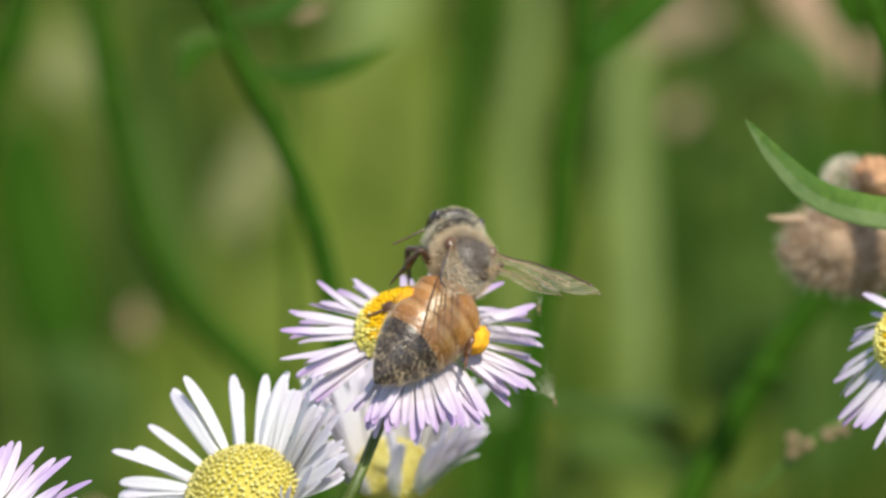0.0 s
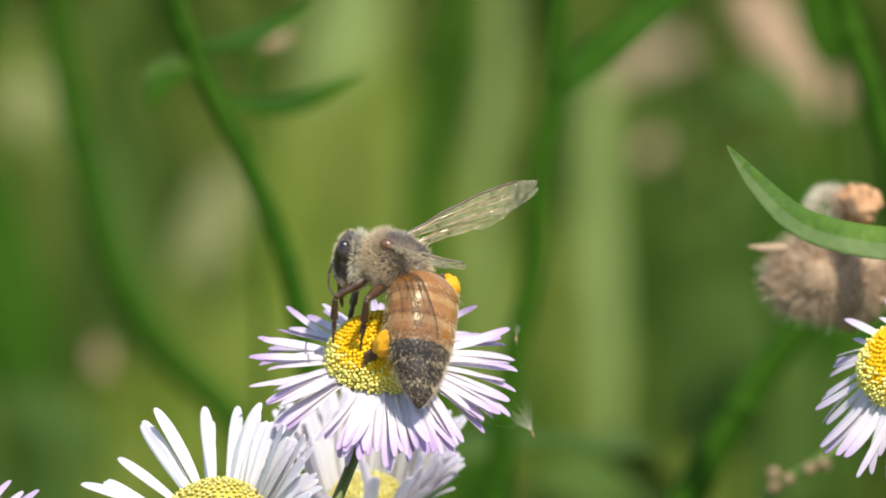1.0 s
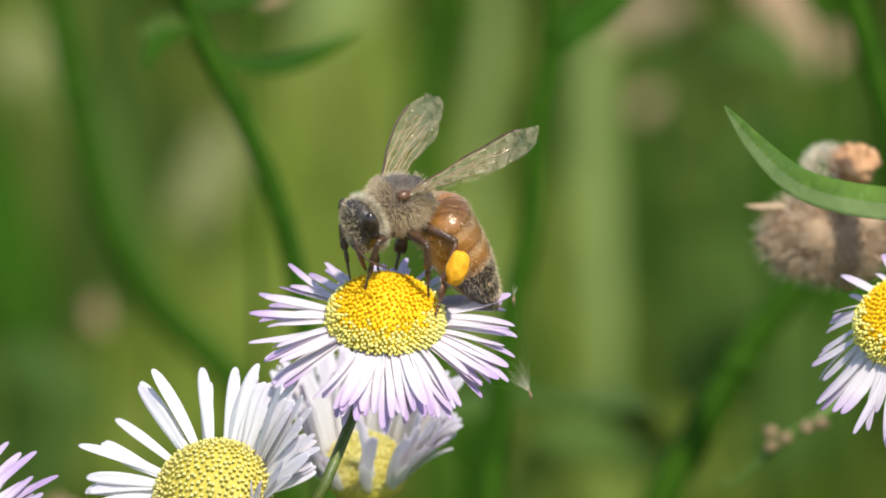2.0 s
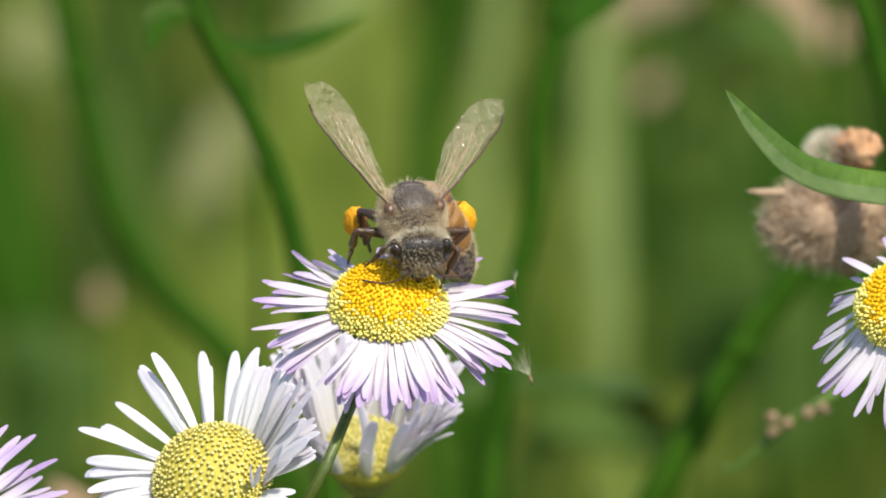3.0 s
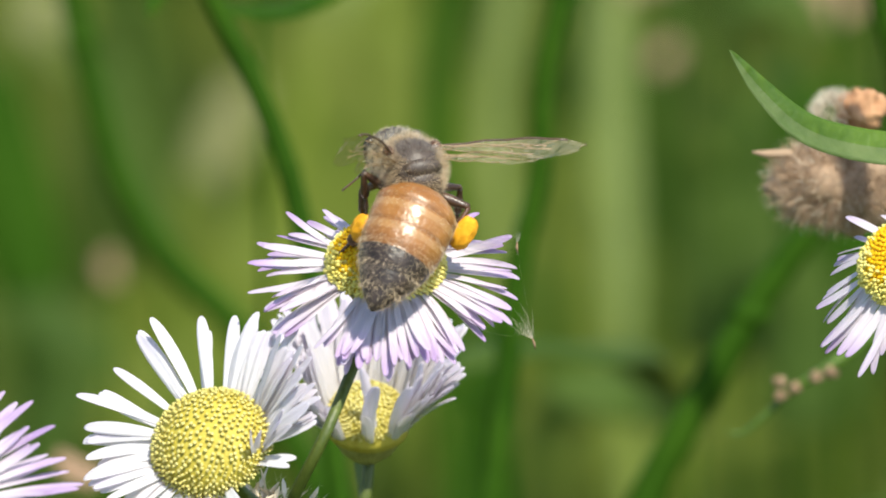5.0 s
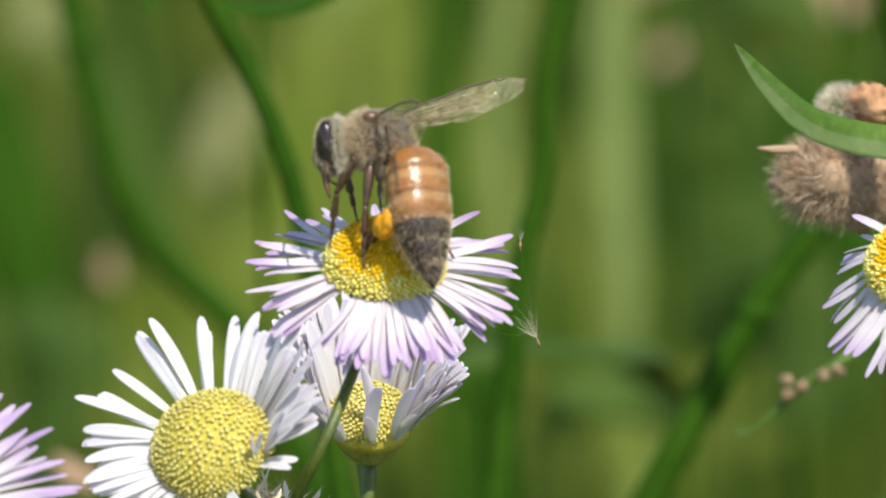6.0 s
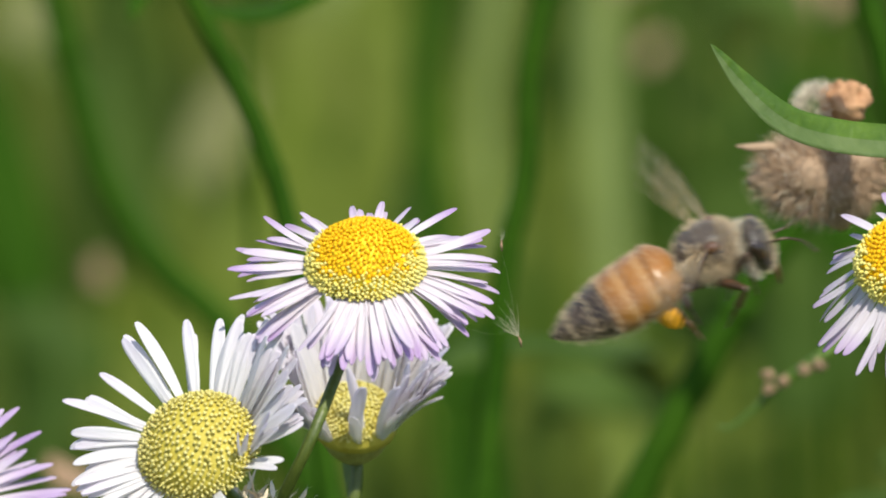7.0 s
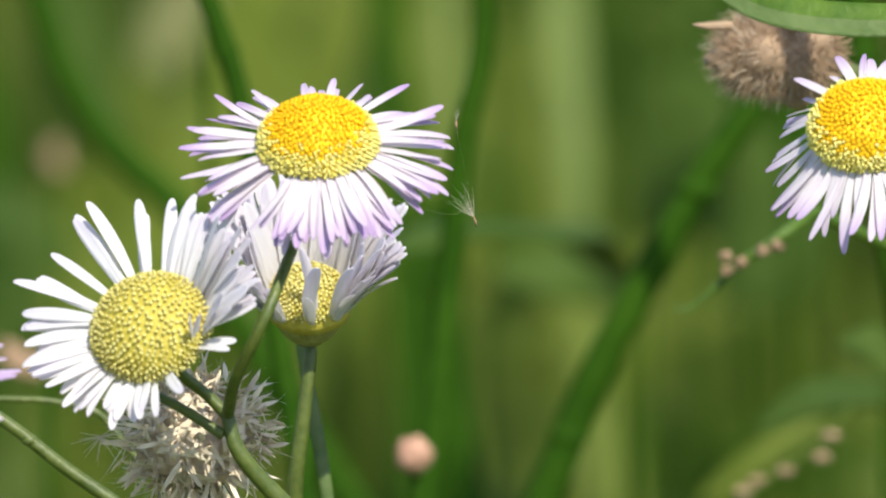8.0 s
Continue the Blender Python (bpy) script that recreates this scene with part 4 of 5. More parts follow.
        part("bristles", bm, "pappus", seed)


build_near()


# ---- the honey bee ----
NECK, WAIST = Vector((0, 1.85, -0.15)), Vector((0, -1.95, -0.30))
ABDOMEN_LENGTH = 8.2


def girth(s):
    """Radius of the abdomen at s, 0 at the waist and 1 at the tip."""
    return 2.26 * (min(1.0, s / 0.15) ** 0.45 * 0.78 + 0.22) * (1 - max(0.0, (s - 0.36) / 0.64) ** 1.85) ** 0.84 if s < 0.999 else 0.03


def build_bee():
    rng = random.Random(3)
    bee = base("honey_bee", Matrix.Identity(4), "amber and black honey bee with grey-brown fuzz carrying orange pollen", "bee")
    # thorax
    bm = bmesh.new()
    blob(bm, (0, 0, 0), (1.72, 1.85, 1.6), 28, 18, 0.03)
    blob(bm, (0, -1.15, 0.75), (1.15, 0.55, 0.6), 18, 10, 0.03)
    blob(bm, (0, -1.5, -0.3), (1.25, 0.6, 1.0), 18, 10, 0.03)
    thorax = part("thorax", bm, "thorax", bee, "grey-brown fuzzy thorax")
    for s in (-1, 1):
        bm = bmesh.new()
        blob(bm, (1.42 * s, 0.42, 0.98), (0.36, 0.46, 0.34), 14, 10, 0.1)
        part("tegula", bm, "shin", thorax, "glossy brown cap over the wing's root")
    bm = bmesh.new()
    tufts(bm, rng, 15000, on_ball((0, 0, 0), (1.72, 1.85, 1.6), lambda d: d.y > 0.42 or d.z < (0.74 if d.y > -0.55 else 0.2)), 0.6, 0.0085)
    tufts(bm, rng, 260, on_ball((0, -1.2, 0.6), (1.2, 0.65, 0.75), lambda d: d.y < 0.2), 0.42, 0.009)
    tufts(bm, rng, 700, on_ball((0, -1.5, -0.3), (1.25, 0.6, 1.0), lambda d: d.y < 0.1), 0.5, 0.009)
    part("fur", bm, "fuzz", thorax, "pale tan hairs")
    bm = bmesh.new()
    tufts(bm, rng, 9000, on_ball((0, 0, 0), (1.72, 1.85, 1.6), lambda d: d.z > 0.5 and d.y > -0.35), 0.3, 0.009)
    part("short_fur", bm, "fuzz_grey", thorax, "short grey hairs")
    # head, hung from the neck
    feelers = {}
    bm = bmesh.new()
    for w in blob(bm, (0, 0.85, -0.45), (1.72, 0.82, 1.6), 26, 16, 0.02):
        w.co.x *= 1 - 0.30 * max(0, (-0.6 - w.co.z)) / 1.4
    blob(bm, (0, 1.25, -1.45), (0.75, 0.42, 0.45), 14, 8)
    head = part("head", bm, "head", bee, "dark head with fuzzy face", Matrix.Translation(NECK * 0.001))
    bm = bmesh.new()
    tufts(bm, rng, 1500, on_ball((0, 0.85, -0.45), (1.72, 0.82, 1.6), lambda d: abs(d.x) < 0.5 and d.z < 0.3 and d.y > -0.1), 0.3, 0.010)
    tufts(bm, rng, 2600, on_ball((0, 0.85, -0.45), (1.72, 0.82, 1.6), lambda d: abs(d.x) < 0.68 and d.y > -0.2), 0.26, 0.009)
    tufts(bm, rng, 700, on_ball((0, 0.85, -0.45), (1.6, 0.82, 1.6), lambda d: abs(d.x) > 0.5 and d.z < -0.55), 0.24, 0.009)
    part("fur", bm, "fuzz", head, "pale face hairs")
    bm = bmesh.new()
    tufts(bm, rng, 3000, on_ball((0, 0.38, -0.45), (1.75, 0.72, 1.6), lambda d: -0.75 < d.y < 0.15), 0.42, 0.012)
    tufts(bm, rng, 500, on_ball((0, 1.2, -0.9), (0.9, 0.5, 0.7), lambda d: d.y > 0), 0.3, 0.010)
    tufts(bm, rng, 3200, on_ball((0, 0.22, -0.4), (1.68, 0.3, 1.66), lambda d: abs(d.y) < 0.5 and d.z < 0.75), 0.38, 0.012, spread=0.35)
    part("collar", bm, "fuzz_cream", head, "cream hair collar behind the eyes")
    for s in (-1, 1):
        bm = bmesh.new()
        blob(bm, (1.31 * s, 0.84, -0.2), (0.47, 0.5, 1.02), 18, 14, turn=Matrix.Rotation(radians(12 * s), 3, "Y"))
        part("eye", bm, "eye", head, "glossy dark compound eye")
        bm = bmesh.new()
        a, b = Vector((0, 0, 0)), Vector((0.55 * s, 0.95, 0.35))
        tube(bm, [a, (a + b) / 2 + Vector((0, 0, 0.06)), b], [0.09, 0.075, 0.08], 7)
        line = bend([b, b + Vector((0.95 * s, 0.6, 0.05)), b + Vector((2.3 * s, 0.9, -0.1))], 6)
        tube(bm, line, [0.058 + 0.008 * (i % 2) for i in range(len(line))], 7)
        feelers[s] = part("antenna", bm, "leg", head, "", Matrix.Translation(Vector((0.38 * s, 1.5, -0.35)) * 0.001))
    bm = bmesh.new()
    for x, z in ((0, 1.08), (-0.28, 0.98), (0.28, 0.98)):
        blob(bm, (x, 1.0, z), (0.1, 0.1, 0.1), 8, 6)
    part("ocelli", bm, "eye", head)
    bm = bmesh.new()
    tube(bm, bend([(0, 1.2, -1.75), (0, 1.25, -2.4), (0, 1.1, -3.3)], 5), [0.3, 0.28, 0.26, 0.22, 0.2, 0.18, 0.16, 0.14, 0.12, 0.1, 0.06], 8)
    part("proboscis", bm, "shin", head, "brown tongue")
    # abdomen, hung from the waist
    bm = bmesh.new()
    rings = []
    for i in range(18):
        s = i / 17
        r = girth(s) * 0.95
        rings.append(ring(bm, Vector((0, -ABDOMEN_LENGTH * s * 0.985, -0.25 * math.sin(s * 3))), Vector((r, 0, 0)), Vector((0, 0, r * 0.77)), 26))
    skin(bm, rings[::-1])
    abdomen = part("abdomen", bm, "belly", bee, "banded abdomen", Matrix.Translation(WAIST * 0.001))
    edges = (0.0, 0.17, 0.34, 0.51, 0.67, 0.83, 1.0)
    for k, (a, b) in enumerate(zip(edges, edges[1:])):
        bm = bmesh.new()
        n, arc = 8, 32
        grid = []
        for i in range(n + 1):
            s = a + (b + 0.035 - a) * i / n
            s = min(s, 0.998)
            r = girth(s) * (1.0 + 0.022 * (i / n) + 0.006 * (5 - k) + 0.035 * math.sin(math.pi * i / n))
            row = []
            for j in range(arc + 1):
                th = radians(-60 + 300 * j / arc)
                hem = min(1.0, min(j, arc - j) / 6)
                q = girth(s) * 0.94 + (r - girth(s) * 0.94) * math.sin(hem * math.pi / 2)
                row.append(bm.verts.new((q * math.cos(th), -ABDOMEN_LENGTH * s, q * 0.79 * math.sin(th) - 0.25 * math.sin(s * 3))))
            grid.append(row)
        for i in range(n):
            for j in range(arc):
                f = bm.faces.new((grid[i][j], grid[i + 1][j], grid[i + 1][j + 1], grid[i][j + 1]))
                f.material_index = 1 if (i >= n - 1 and k < 2) or (i >= n - 2 and k == 2) or (i < 2 and k == 3) else 2 if i in (2, 3) and k in (1, 2) else 0
        part("tergite", bm, ["amber" if k < 3 else "black_plate", "amber_rim", "amber_pale"], abdomen, "amber plate" if k < 3 else "glossy black plate")
    bm = bmesh.new()

    def band(lo, hi, low=-0.2):
        def spot(g):
            s = g.uniform(lo, hi)
            th = g.uniform(low, math.pi - low)
            r = girth(s) * 1.03
            return Vector((r * math.cos(th), -ABDOMEN_LENGTH * s, r * 0.79 * math.sin(th) - 0.25 * math.sin(s * 3))), Vector((math.cos(th) * 0.5, -0.9, math.sin(th) * 0.5))
        return spot
    for e in edges[1:4]:
        tufts(bm, rng, 170, band(e - 0.005, e + 0.05), 0.3, 0.010)
    tufts(bm, rng, 500, band(0.0, 0.14), 0.6, 0.016)
    tufts(bm, rng, 1000, band(0.08, 0.6, -0.5), 0.26, 0.007)
    for e in edges[3:6]:
        tufts(bm, rng, 130, band(e - 0.015, e + 0.03, 0.0), 0.3, 0.014)
    tufts(bm, rng, 260, band(0.52, 0.98), 0.2, 0.009)
    tufts(bm, rng, 900, band(0.1, 0.95, -0.9), 0.34, 0.008)
    tufts(bm, rng, 1300, band(0.06, 0.85, -1.5), 0.4, 0.009)
    part("fur", bm, "fuzz", abdomen, "thin pale hair bands")
    # wings: x outward, y towards the leading edge
    wings = {}
    for side, s in (("left", -1), ("right", 1)):
        for kind, length, width in (("forewing", 8.8, 2.6), ("hindwing", 6.2, 1.6)):
            bm = bmesh.new()
            n, k = 26, 8
            fore = kind == "forewing"

            def lead(u):
                return 0.055 * length * math.sin(math.pi * min(1.0, u * 0.85)) - (0.30 * width * ((u - 0.72) / 0.28) ** 2 if u > 0.72 else 0)

            def chord(u):
                c = width * (0.10 + 0.90 * min(1.0, u / 0.68) ** (1.1 if fore else 0.8))
                return c * math.sqrt(max(0.0, 1 - ((u - 0.68) / 0.32) ** 2)) if u > 0.68 else c
            grid = []
            for i in range(n + 1):
                u = i / n
                row = []
                for j in range(k + 1):
                    w = j / k
                    z = (0.10 * math.sin(w * 13 + u * 3) + 0.05 * math.sin(u * 23 + w * 7)) * (1 - 0.4 * u) + 0.25 * u * u * (w - 0.3)
                    row.append(bm.verts.new((s * length * u * (1 - 0.02 * w), lead(u) - chord(u) * w, z)))
                grid.append(row)
            for i in range(n):
                for j in range(k):
                    bm.faces.new((grid[i][j], grid[i + 1][j], grid[i + 1][j + 1], grid[i][j + 1]))
            wing = part(kind, bm, "membrane", bee, "clear smoky wing")
            # veins

            def at_wing(u, w):
                return Vector((s * length * u * (1 - 0.02 * w), lead(u) - chord(u) * w, (0.10 * math.sin(w * 13 + u * 3) + 0.05 * math.sin(u * 23 + w * 7)) * (1 - 0.4 * u) + 0.25 * u * u * (w - 0.3)))
            lines = [([(u, 0.02) for u in np.linspace(0, 0.86, 14)], 0.07 if fore else 0.03),
                     ([(u, 0.16 + 0.1 * u) for u in np.linspace(0, 0.62, 10)], 0.038),
                     ([(u, 0.45 + 0.12 * u) for u in np.linspace(0, 0.78, 10)], 0.028),
                     ([(u, 0.78 - 0.05 * u) for u in np.linspace(0, 0.66, 10)], 0.026)]
            if fore:
                lines += [([(0.36, 0.2), (0.4, 0.36), (0.38, 0.5)], 0.026), ([(0.55, 0.21), (0.6, 0.38), (0.66, 0.53)], 0.026),
                          ([(0.62, 0.22), (0.7, 0.2), (0.8, 0.06)], 0.018), ([(0.66, 0.22), (0.74, 0.42), (0.7, 0.56)], 0.024),
                          ([(0.48, 0.5), (0.52, 0.64), (0.5, 0.75)], 0.024), ([(0.4, 0.36), (0.6, 0.38), (0.74, 0.42)], 0.022)]
            else:
                lines += [([(0.4, 0.2), (0.45, 0.35), (0.46, 0.5)], 0.022)]
            for line, r in lines:
                bm = bmesh.new()
                tube(bm, [at_wing(u, w) for u, w in line], r, 5)
                part("vein", bm, "leg" if r > 0.05 else "vein", wing)
            wings[kind, side] = wing
    # legs in two links, each hung from the body
    legs = {}
    for pair, (hip, thigh, shank, thick) in LEGS.items():
        for s in (-1, 1):
            bm = bmesh.new()
            tube(bm, bend([(0, -0.15, 0), (0, thigh * 0.3, 0.04), (0, thigh * 0.7, 0.03), (0, thigh, 0)], 4), [thick * k for k in (0.8, 1.0, 1.2, 1.32, 1.38, 1.36, 1.3, 1.2, 1.08, 0.95, 0.85, 0.8, 0.72)], 9)
            blob(bm, (0, 0, 0), (thick * 1.35,) * 3, 10, 8)
            tufts(bm, rng, 120, lambda g: (Vector((g.uniform(-1, 1) * thick, g.uniform(0.05, 0.85) * thigh, g.uniform(-1, 0.3) * thick)), Vector((g.uniform(-1, 1), 0.4, -0.8))), 0.34, 0.009)
            femur = part("femur", bm, "leg", bee)
            bm = bmesh.new()
            cut = shank * (0.56 if pair == "hind" else 0.48)
            wide = 1.9 if pair == "hind" else 1.0
            rings = []
            for i in range(9):
                u = i / 8
                r = thick * (0.6 + 0.6 * u ** 0.8) if i < 8 else thick * 0.7
                rings.append(ring(bm, Vector((0, cut * u, 0)), Vector((r * (1 + (wide - 1) * u), 0, 0)), Vector((0, 0, r * (0.8 if pair == "hind" else 1))), 10))
            skin(bm, rings)
            tufts(bm, rng, 90, lambda g: (Vector((g.uniform(-1, 1) * thick * wide, g.uniform(0.1, 1) * cut, g.uniform(-1, 1) * thick)), Vector((g.uniform(-1, 1), 0.7, g.uniform(-1, 1)))), 0.3, 0.010)
            tibia = part("tibia", bm, "leg" if pair != "hind" else "shin", bee)
            bm = bmesh.new()
            y = cut
            hind = pair == "hind"
            # a long first joint, broad and flat on the hind legs, then four small ones and the claws
            ln = (shank - cut) * 0.46
            flat = 1.55 if hind else 0.78
            rings = [ring(bm, Vector((0, y + ln * u, -0.02)), Vector((thick * flat * w, 0, 0)), Vector((0, 0, thick * 0.62 * w)), 10) for u, w in ((0, 0.5), (0.12, 0.85), (0.4, 1.0), (0.75, 0.95), (0.94, 0.8), (1, 0.5))]
            skin(bm, rings)
            tufts(bm, rng, 80, lambda g: (Vector((g.uniform(-1, 1) * thick * flat, y + g.uniform(0.1, 1) * ln, g.uniform(-0.4, 0.4) * thick)), Vector((g.uniform(-1, 1), 0.9, g.uniform(-1, 1)))), 0.2, 0.009)
            y += ln
            for f, w in ((0.15, 0.5), (0.13, 0.46), (0.11, 0.42), (0.15, 0.4)):
                ln = (shank - cut) * f
                tube(bm, [(0, y - 0.02, 0), (0, y + ln * 0.65, 0.0), (0, y + ln, -0.02)], [thick * w * 0.55, thick * w, thick * w * 0.55], 7)
                y += ln
            for q in (-1, 1):
                tube(bm, [(0, y, 0), (0.08 * q, y + 0.1, 0.02), (0.13 * q, y + 0.12, -0.08)], [0.035, 0.028, 0.012], 5)
            part("tarsus", bm, "shin" if pair == "hind" else "leg", tibia)
            if pair == "hind":
                bm = bmesh.new()
                blob(bm, (0.0, cut * 0.58, 0.5), (0.76, 1.04, 0.64), 24, 16, 0.16)
                part("pollen_load", bm, "pollen", tibia, "packed orange pollen pellet")
            legs[pair, s] = (femur, tibia)
    return bee, head, abdomen, wings, legs, feelers


# pair: hip, upper link, lower link, thickness
LEGS = {
    "fore": (Vector((0.75, 1.05, -1.35)), 2.2, 3.2, 0.21),
    "mid": (Vector((0.95, 0.05, -1.5)), 2.4, 3.5, 0.22),
    "hind": (Vector((0.95, -0.95, -1.35)), 2.3, 4.4, 0.26),
}
BEE, BEE_HEAD, BEE_ABDOMEN, BEE_WINGS, BEE_LEGS, BEE_FEELERS = build_bee()


# seconds, thorax, forward, back of the body, abdomen's way, left wing, right wing (none in flight)
def bee_rows():
    return [
        (0.0, at(-0.34, 2.81, -1), way(-0.09, 0.89, 0.44), way(0.52, 0.42, -0.74), way(-0.62, -0.63, -0.46), way(-0.03, -0.32, -0.95), way(0.78, -0.25, -0.58)),
        (0.5, at(-2.56, 4.90, -1.5), way(-0.80, 0.44, 0.40), way(0.25, 0.86, -0.44), way(-0.18, -0.92, -0.35), way(0.35, -0.08, -0.93), way(0.95, 0.13, 0.28)),
        (1.0, at(-2.84, 4.60, -2), way(-0.93, 0.32, 0.18), way(0.28, 0.94, -0.20), way(-0.04, -0.93, -0.37), way(0.56, -0.15, -0.82), way(0.88, 0.43, 0.20)),
        (1.5, at(-2.53, 5.84, -1.5), way(-0.89, 0.10, -0.44), way(0.14, 0.99, -0.05), way(0.32, -0.93, 0.17), way(0.69, 0.25, -0.68), way(0.43, 0.35, 0.83)),
        (1.7, at(-2.44, 5.91, -1.5), way(-0.94, 0.02, -0.34), way(0.02, 0.98, -0.21), way(0.33, -0.92, 0.20), way(0.79, 0.40, -0.47), way(0.32, 0.46, 0.83)),
        (2.3, at(-2.62, 4.95, -0.5), way(-0.66, -0.42, -0.62), way(-0.05, 0.91, -0.41), way(0.51, -0.61, 0.61), way(0.82, 0.57, 0.11), way(0.05, 0.71, 0.71)),
        (2.8, at(-3.68, 4.02, -1), way(-0.32, -0.60, -0.73), way(0.02, 0.77, -0.64), way(0.51, -0.71, 0.48), way(0.72, 0.59, 0.37), way(-0.31, 0.80, 0.51)),
        (3.0, at(-1.75, 4.05, -1.6), way(0.18, -0.70, -0.69), way(0.05, 0.71, -0.70), way(0.44, -0.61, 0.66), way(0.48, 0.68, 0.55), way(-0.61, 0.79, 0.07)),
        (3.2, at(-2.58, 4.21, -2), way(0.75, -0.40, -0.53), way(-0.10, 0.72, -0.69), way(-0.30, -0.20, 0.93), way(-0.12, 0.83, 0.55), way(-0.78, 0.53, 0.32)),
        (3.5, at(-3.15, 3.47, -2.4), way(0.93, 0.38, 0.02), way(-0.26, 0.68, -0.69), way(-0.43, -0.18, 0.88), way(-0.70, 0.63, 0.33), way(-0.40, -0.11, -0.91)),
        (3.8, at(-3.73, 4.40, -2.4), way(0.51, 0.70, 0.50), way(-0.32, 0.69, -0.65), way(-0.45, -0.44, -0.78), way(-0.81, 0.24, 0.53), way(-0.03, -0.29, -0.96)),
        (4.0, at(-1.08, 3.95, -2), way(0.36, 0.38, 0.85), way(0.24, 0.84, -0.48), way(-0.59, -0.60, -0.55), way(-0.53, 0.40, 0.74), way(0.41, -0.19, -0.89)),
        (4.2, at(-1.28, 4.47, -1.96), way(0.05, 0.56, 0.82), way(0.03, 0.80, -0.60), way(-0.57, -0.63, -0.53), way(-0.82, 0.44, 0.37), way(0.90, -0.02, -0.44)),
        (4.5, at(-0.88, 4.21, -1.8), way(-0.18, 0.83, 0.53), way(0.48, 0.55, -0.69), way(-0.55, -0.60, -0.58), way(-0.31, 0.06, -0.95), way(0.72, -0.12, -0.68)),
        (4.7, at(-1.07, 4.20, -1.74), way(-0.30, 0.64, 0.70), way(0.12, 0.74, -0.66), way(-0.44, -0.77, -0.46), way(-0.41, 0.10, -0.91), way(0.85, -0.04, -0.52)),
        (5.3, at(-2.39, 5.02, -2.15), way(-0.67, 0.46, 0.58), way(0.24, 0.84, -0.48), way(-0.20, -0.90, -0.38), way(0.21, 0.02, -0.98), way(0.92, 0.18, 0.35)),
        (5.8, at(-3.00, 5.13, -2.4), way(-0.99, 0.08, 0.08), way(0.08, 1.00, 0.03), way(0.07, -0.96, -0.26), way(0.63, -0.16, -0.76), way(0.86, 0.51, 0.00)),
        (6.0, at(-3.77, 5.95, -2.6), way(-0.98, 0.15, 0.14), way(0.17, 0.97, 0.15), way(0.15, -0.94, -0.31), way(0.35, 0.08, -0.93), way(0.94, 0.34, 0.00)),
        (6.2, at(-3.35, 5.58, -3), way(-0.15, 0.51, 0.85), way(0.10, 0.86, -0.50), way(0.28, -0.66, -0.70), way(-0.27, 0.30, -0.92), way(0.66, 0.13, 0.74)),
        (6.3, at(-0.72, 3.73, -3.5), way(-0.37, 0.93, 0.03), way(0.42, 0.20, -0.89), way(0.29, -0.77, -0.56), way(0.02, -0.79, -0.61), way(0.99, -0.12, -0.12)),
        (6.4, at(-4.25, 2.53, -3), way(-0.14, 0.86, 0.49), way(0.20, 0.51, -0.84), way(0.05, -0.86, -0.51), None, None),
        (6.5, at(-4.65, 4.53, -4), way(0.03, 0.92, 0.38), way(0.01, 0.38, -0.92), way(0.14, -0.92, -0.35), None, None),
        (6.6, at(-7.80, 6.52, -4), way(0.17, 0.76, 0.62), way(0.12, 0.61, -0.78), way(-0.16, -0.77, -0.62), None, None),
        (6.7, at(-4.58, 11.44, -2), way(0.78, 0.59, 0.20), way(-0.37, 0.70, -0.62), way(-0.67, -0.69, -0.29), None, None),
        (6.8, at(3.10, 9.99, -3), way(0.96, 0.21, -0.18), way(-0.28, 0.84, -0.47), way(-0.81, -0.37, 0.46), None, None),
        (6.9, at(9.14, 1.17, -6), way(0.96, 0.23, -0.17), way(-0.28, 0.88, -0.38), way(-0.87, -0.24, 0.43), None, None),
        (7.0, at(15.72, -0.44, -4), way(0.96, 0.24, -0.14), way(-0.28, 0.82, -0.50), way(-0.87, -0.49, -0.00), None, None),
        (7.1, at(19.82, -1.76, -4), way(0.80, 0.60, -0.06), way(-0.53, 0.65, -0.54), way(-0.74, -0.67, -0.01), None, None),
        (7.2, at(19.21, -4.12, -4), way(0.56, 0.81, -0.17), way(-0.72, 0.37, -0.59), way(-0.04, -0.79, -0.61), None, None),
        (7.3, at(18.61, -4.69, -4), way(0.93, 0.38, 0.02), way(-0.31, 0.78, -0.54), way(-0.86, -0.51, 0.00), None, None),
        (7.4, at(36.12, -2.20, -2), way(0.97, 0.20, 0.10), way(-0.20, 0.90, -0.40), way(-0.91, -0.41, -0.05), None, None),
        (8.0, at(150.00, 40.00, 60), way(0.90, 0.20, 0.40), way(-0.21, 0.93, -0.31), way(-0.90, -0.40, -0.20), None, None),
    ]


def drop_foot(p):
    """Puts a foot on the bee's flower: its dome, or the petals round it."""
    m = FLOWER_POSE
    q = m.inverted() @ p * 1000
    r = math.hypot(q.x, q.y)
    q.z = 2.45 * math.sqrt(1 - (r / 3.3) ** 2) + 0.2 if r < 3.25 else 0.15
    return m @ (q * 0.001)


def foot_at(p):
    """The first point of the flower along the view through p."""
    inv = FLOWER_POSE.inverted()
    for k in range(-80, 81):
        q = p + AWAY * (k * 0.0001)
        r = inv @ q * 1000
        if (r.x / 3.35) ** 2 + (r.y / 3.35) ** 2 + (max(r.z, 0) / 2.6) ** 2 < 1 or r.z < 0.1:
            return q
    return p


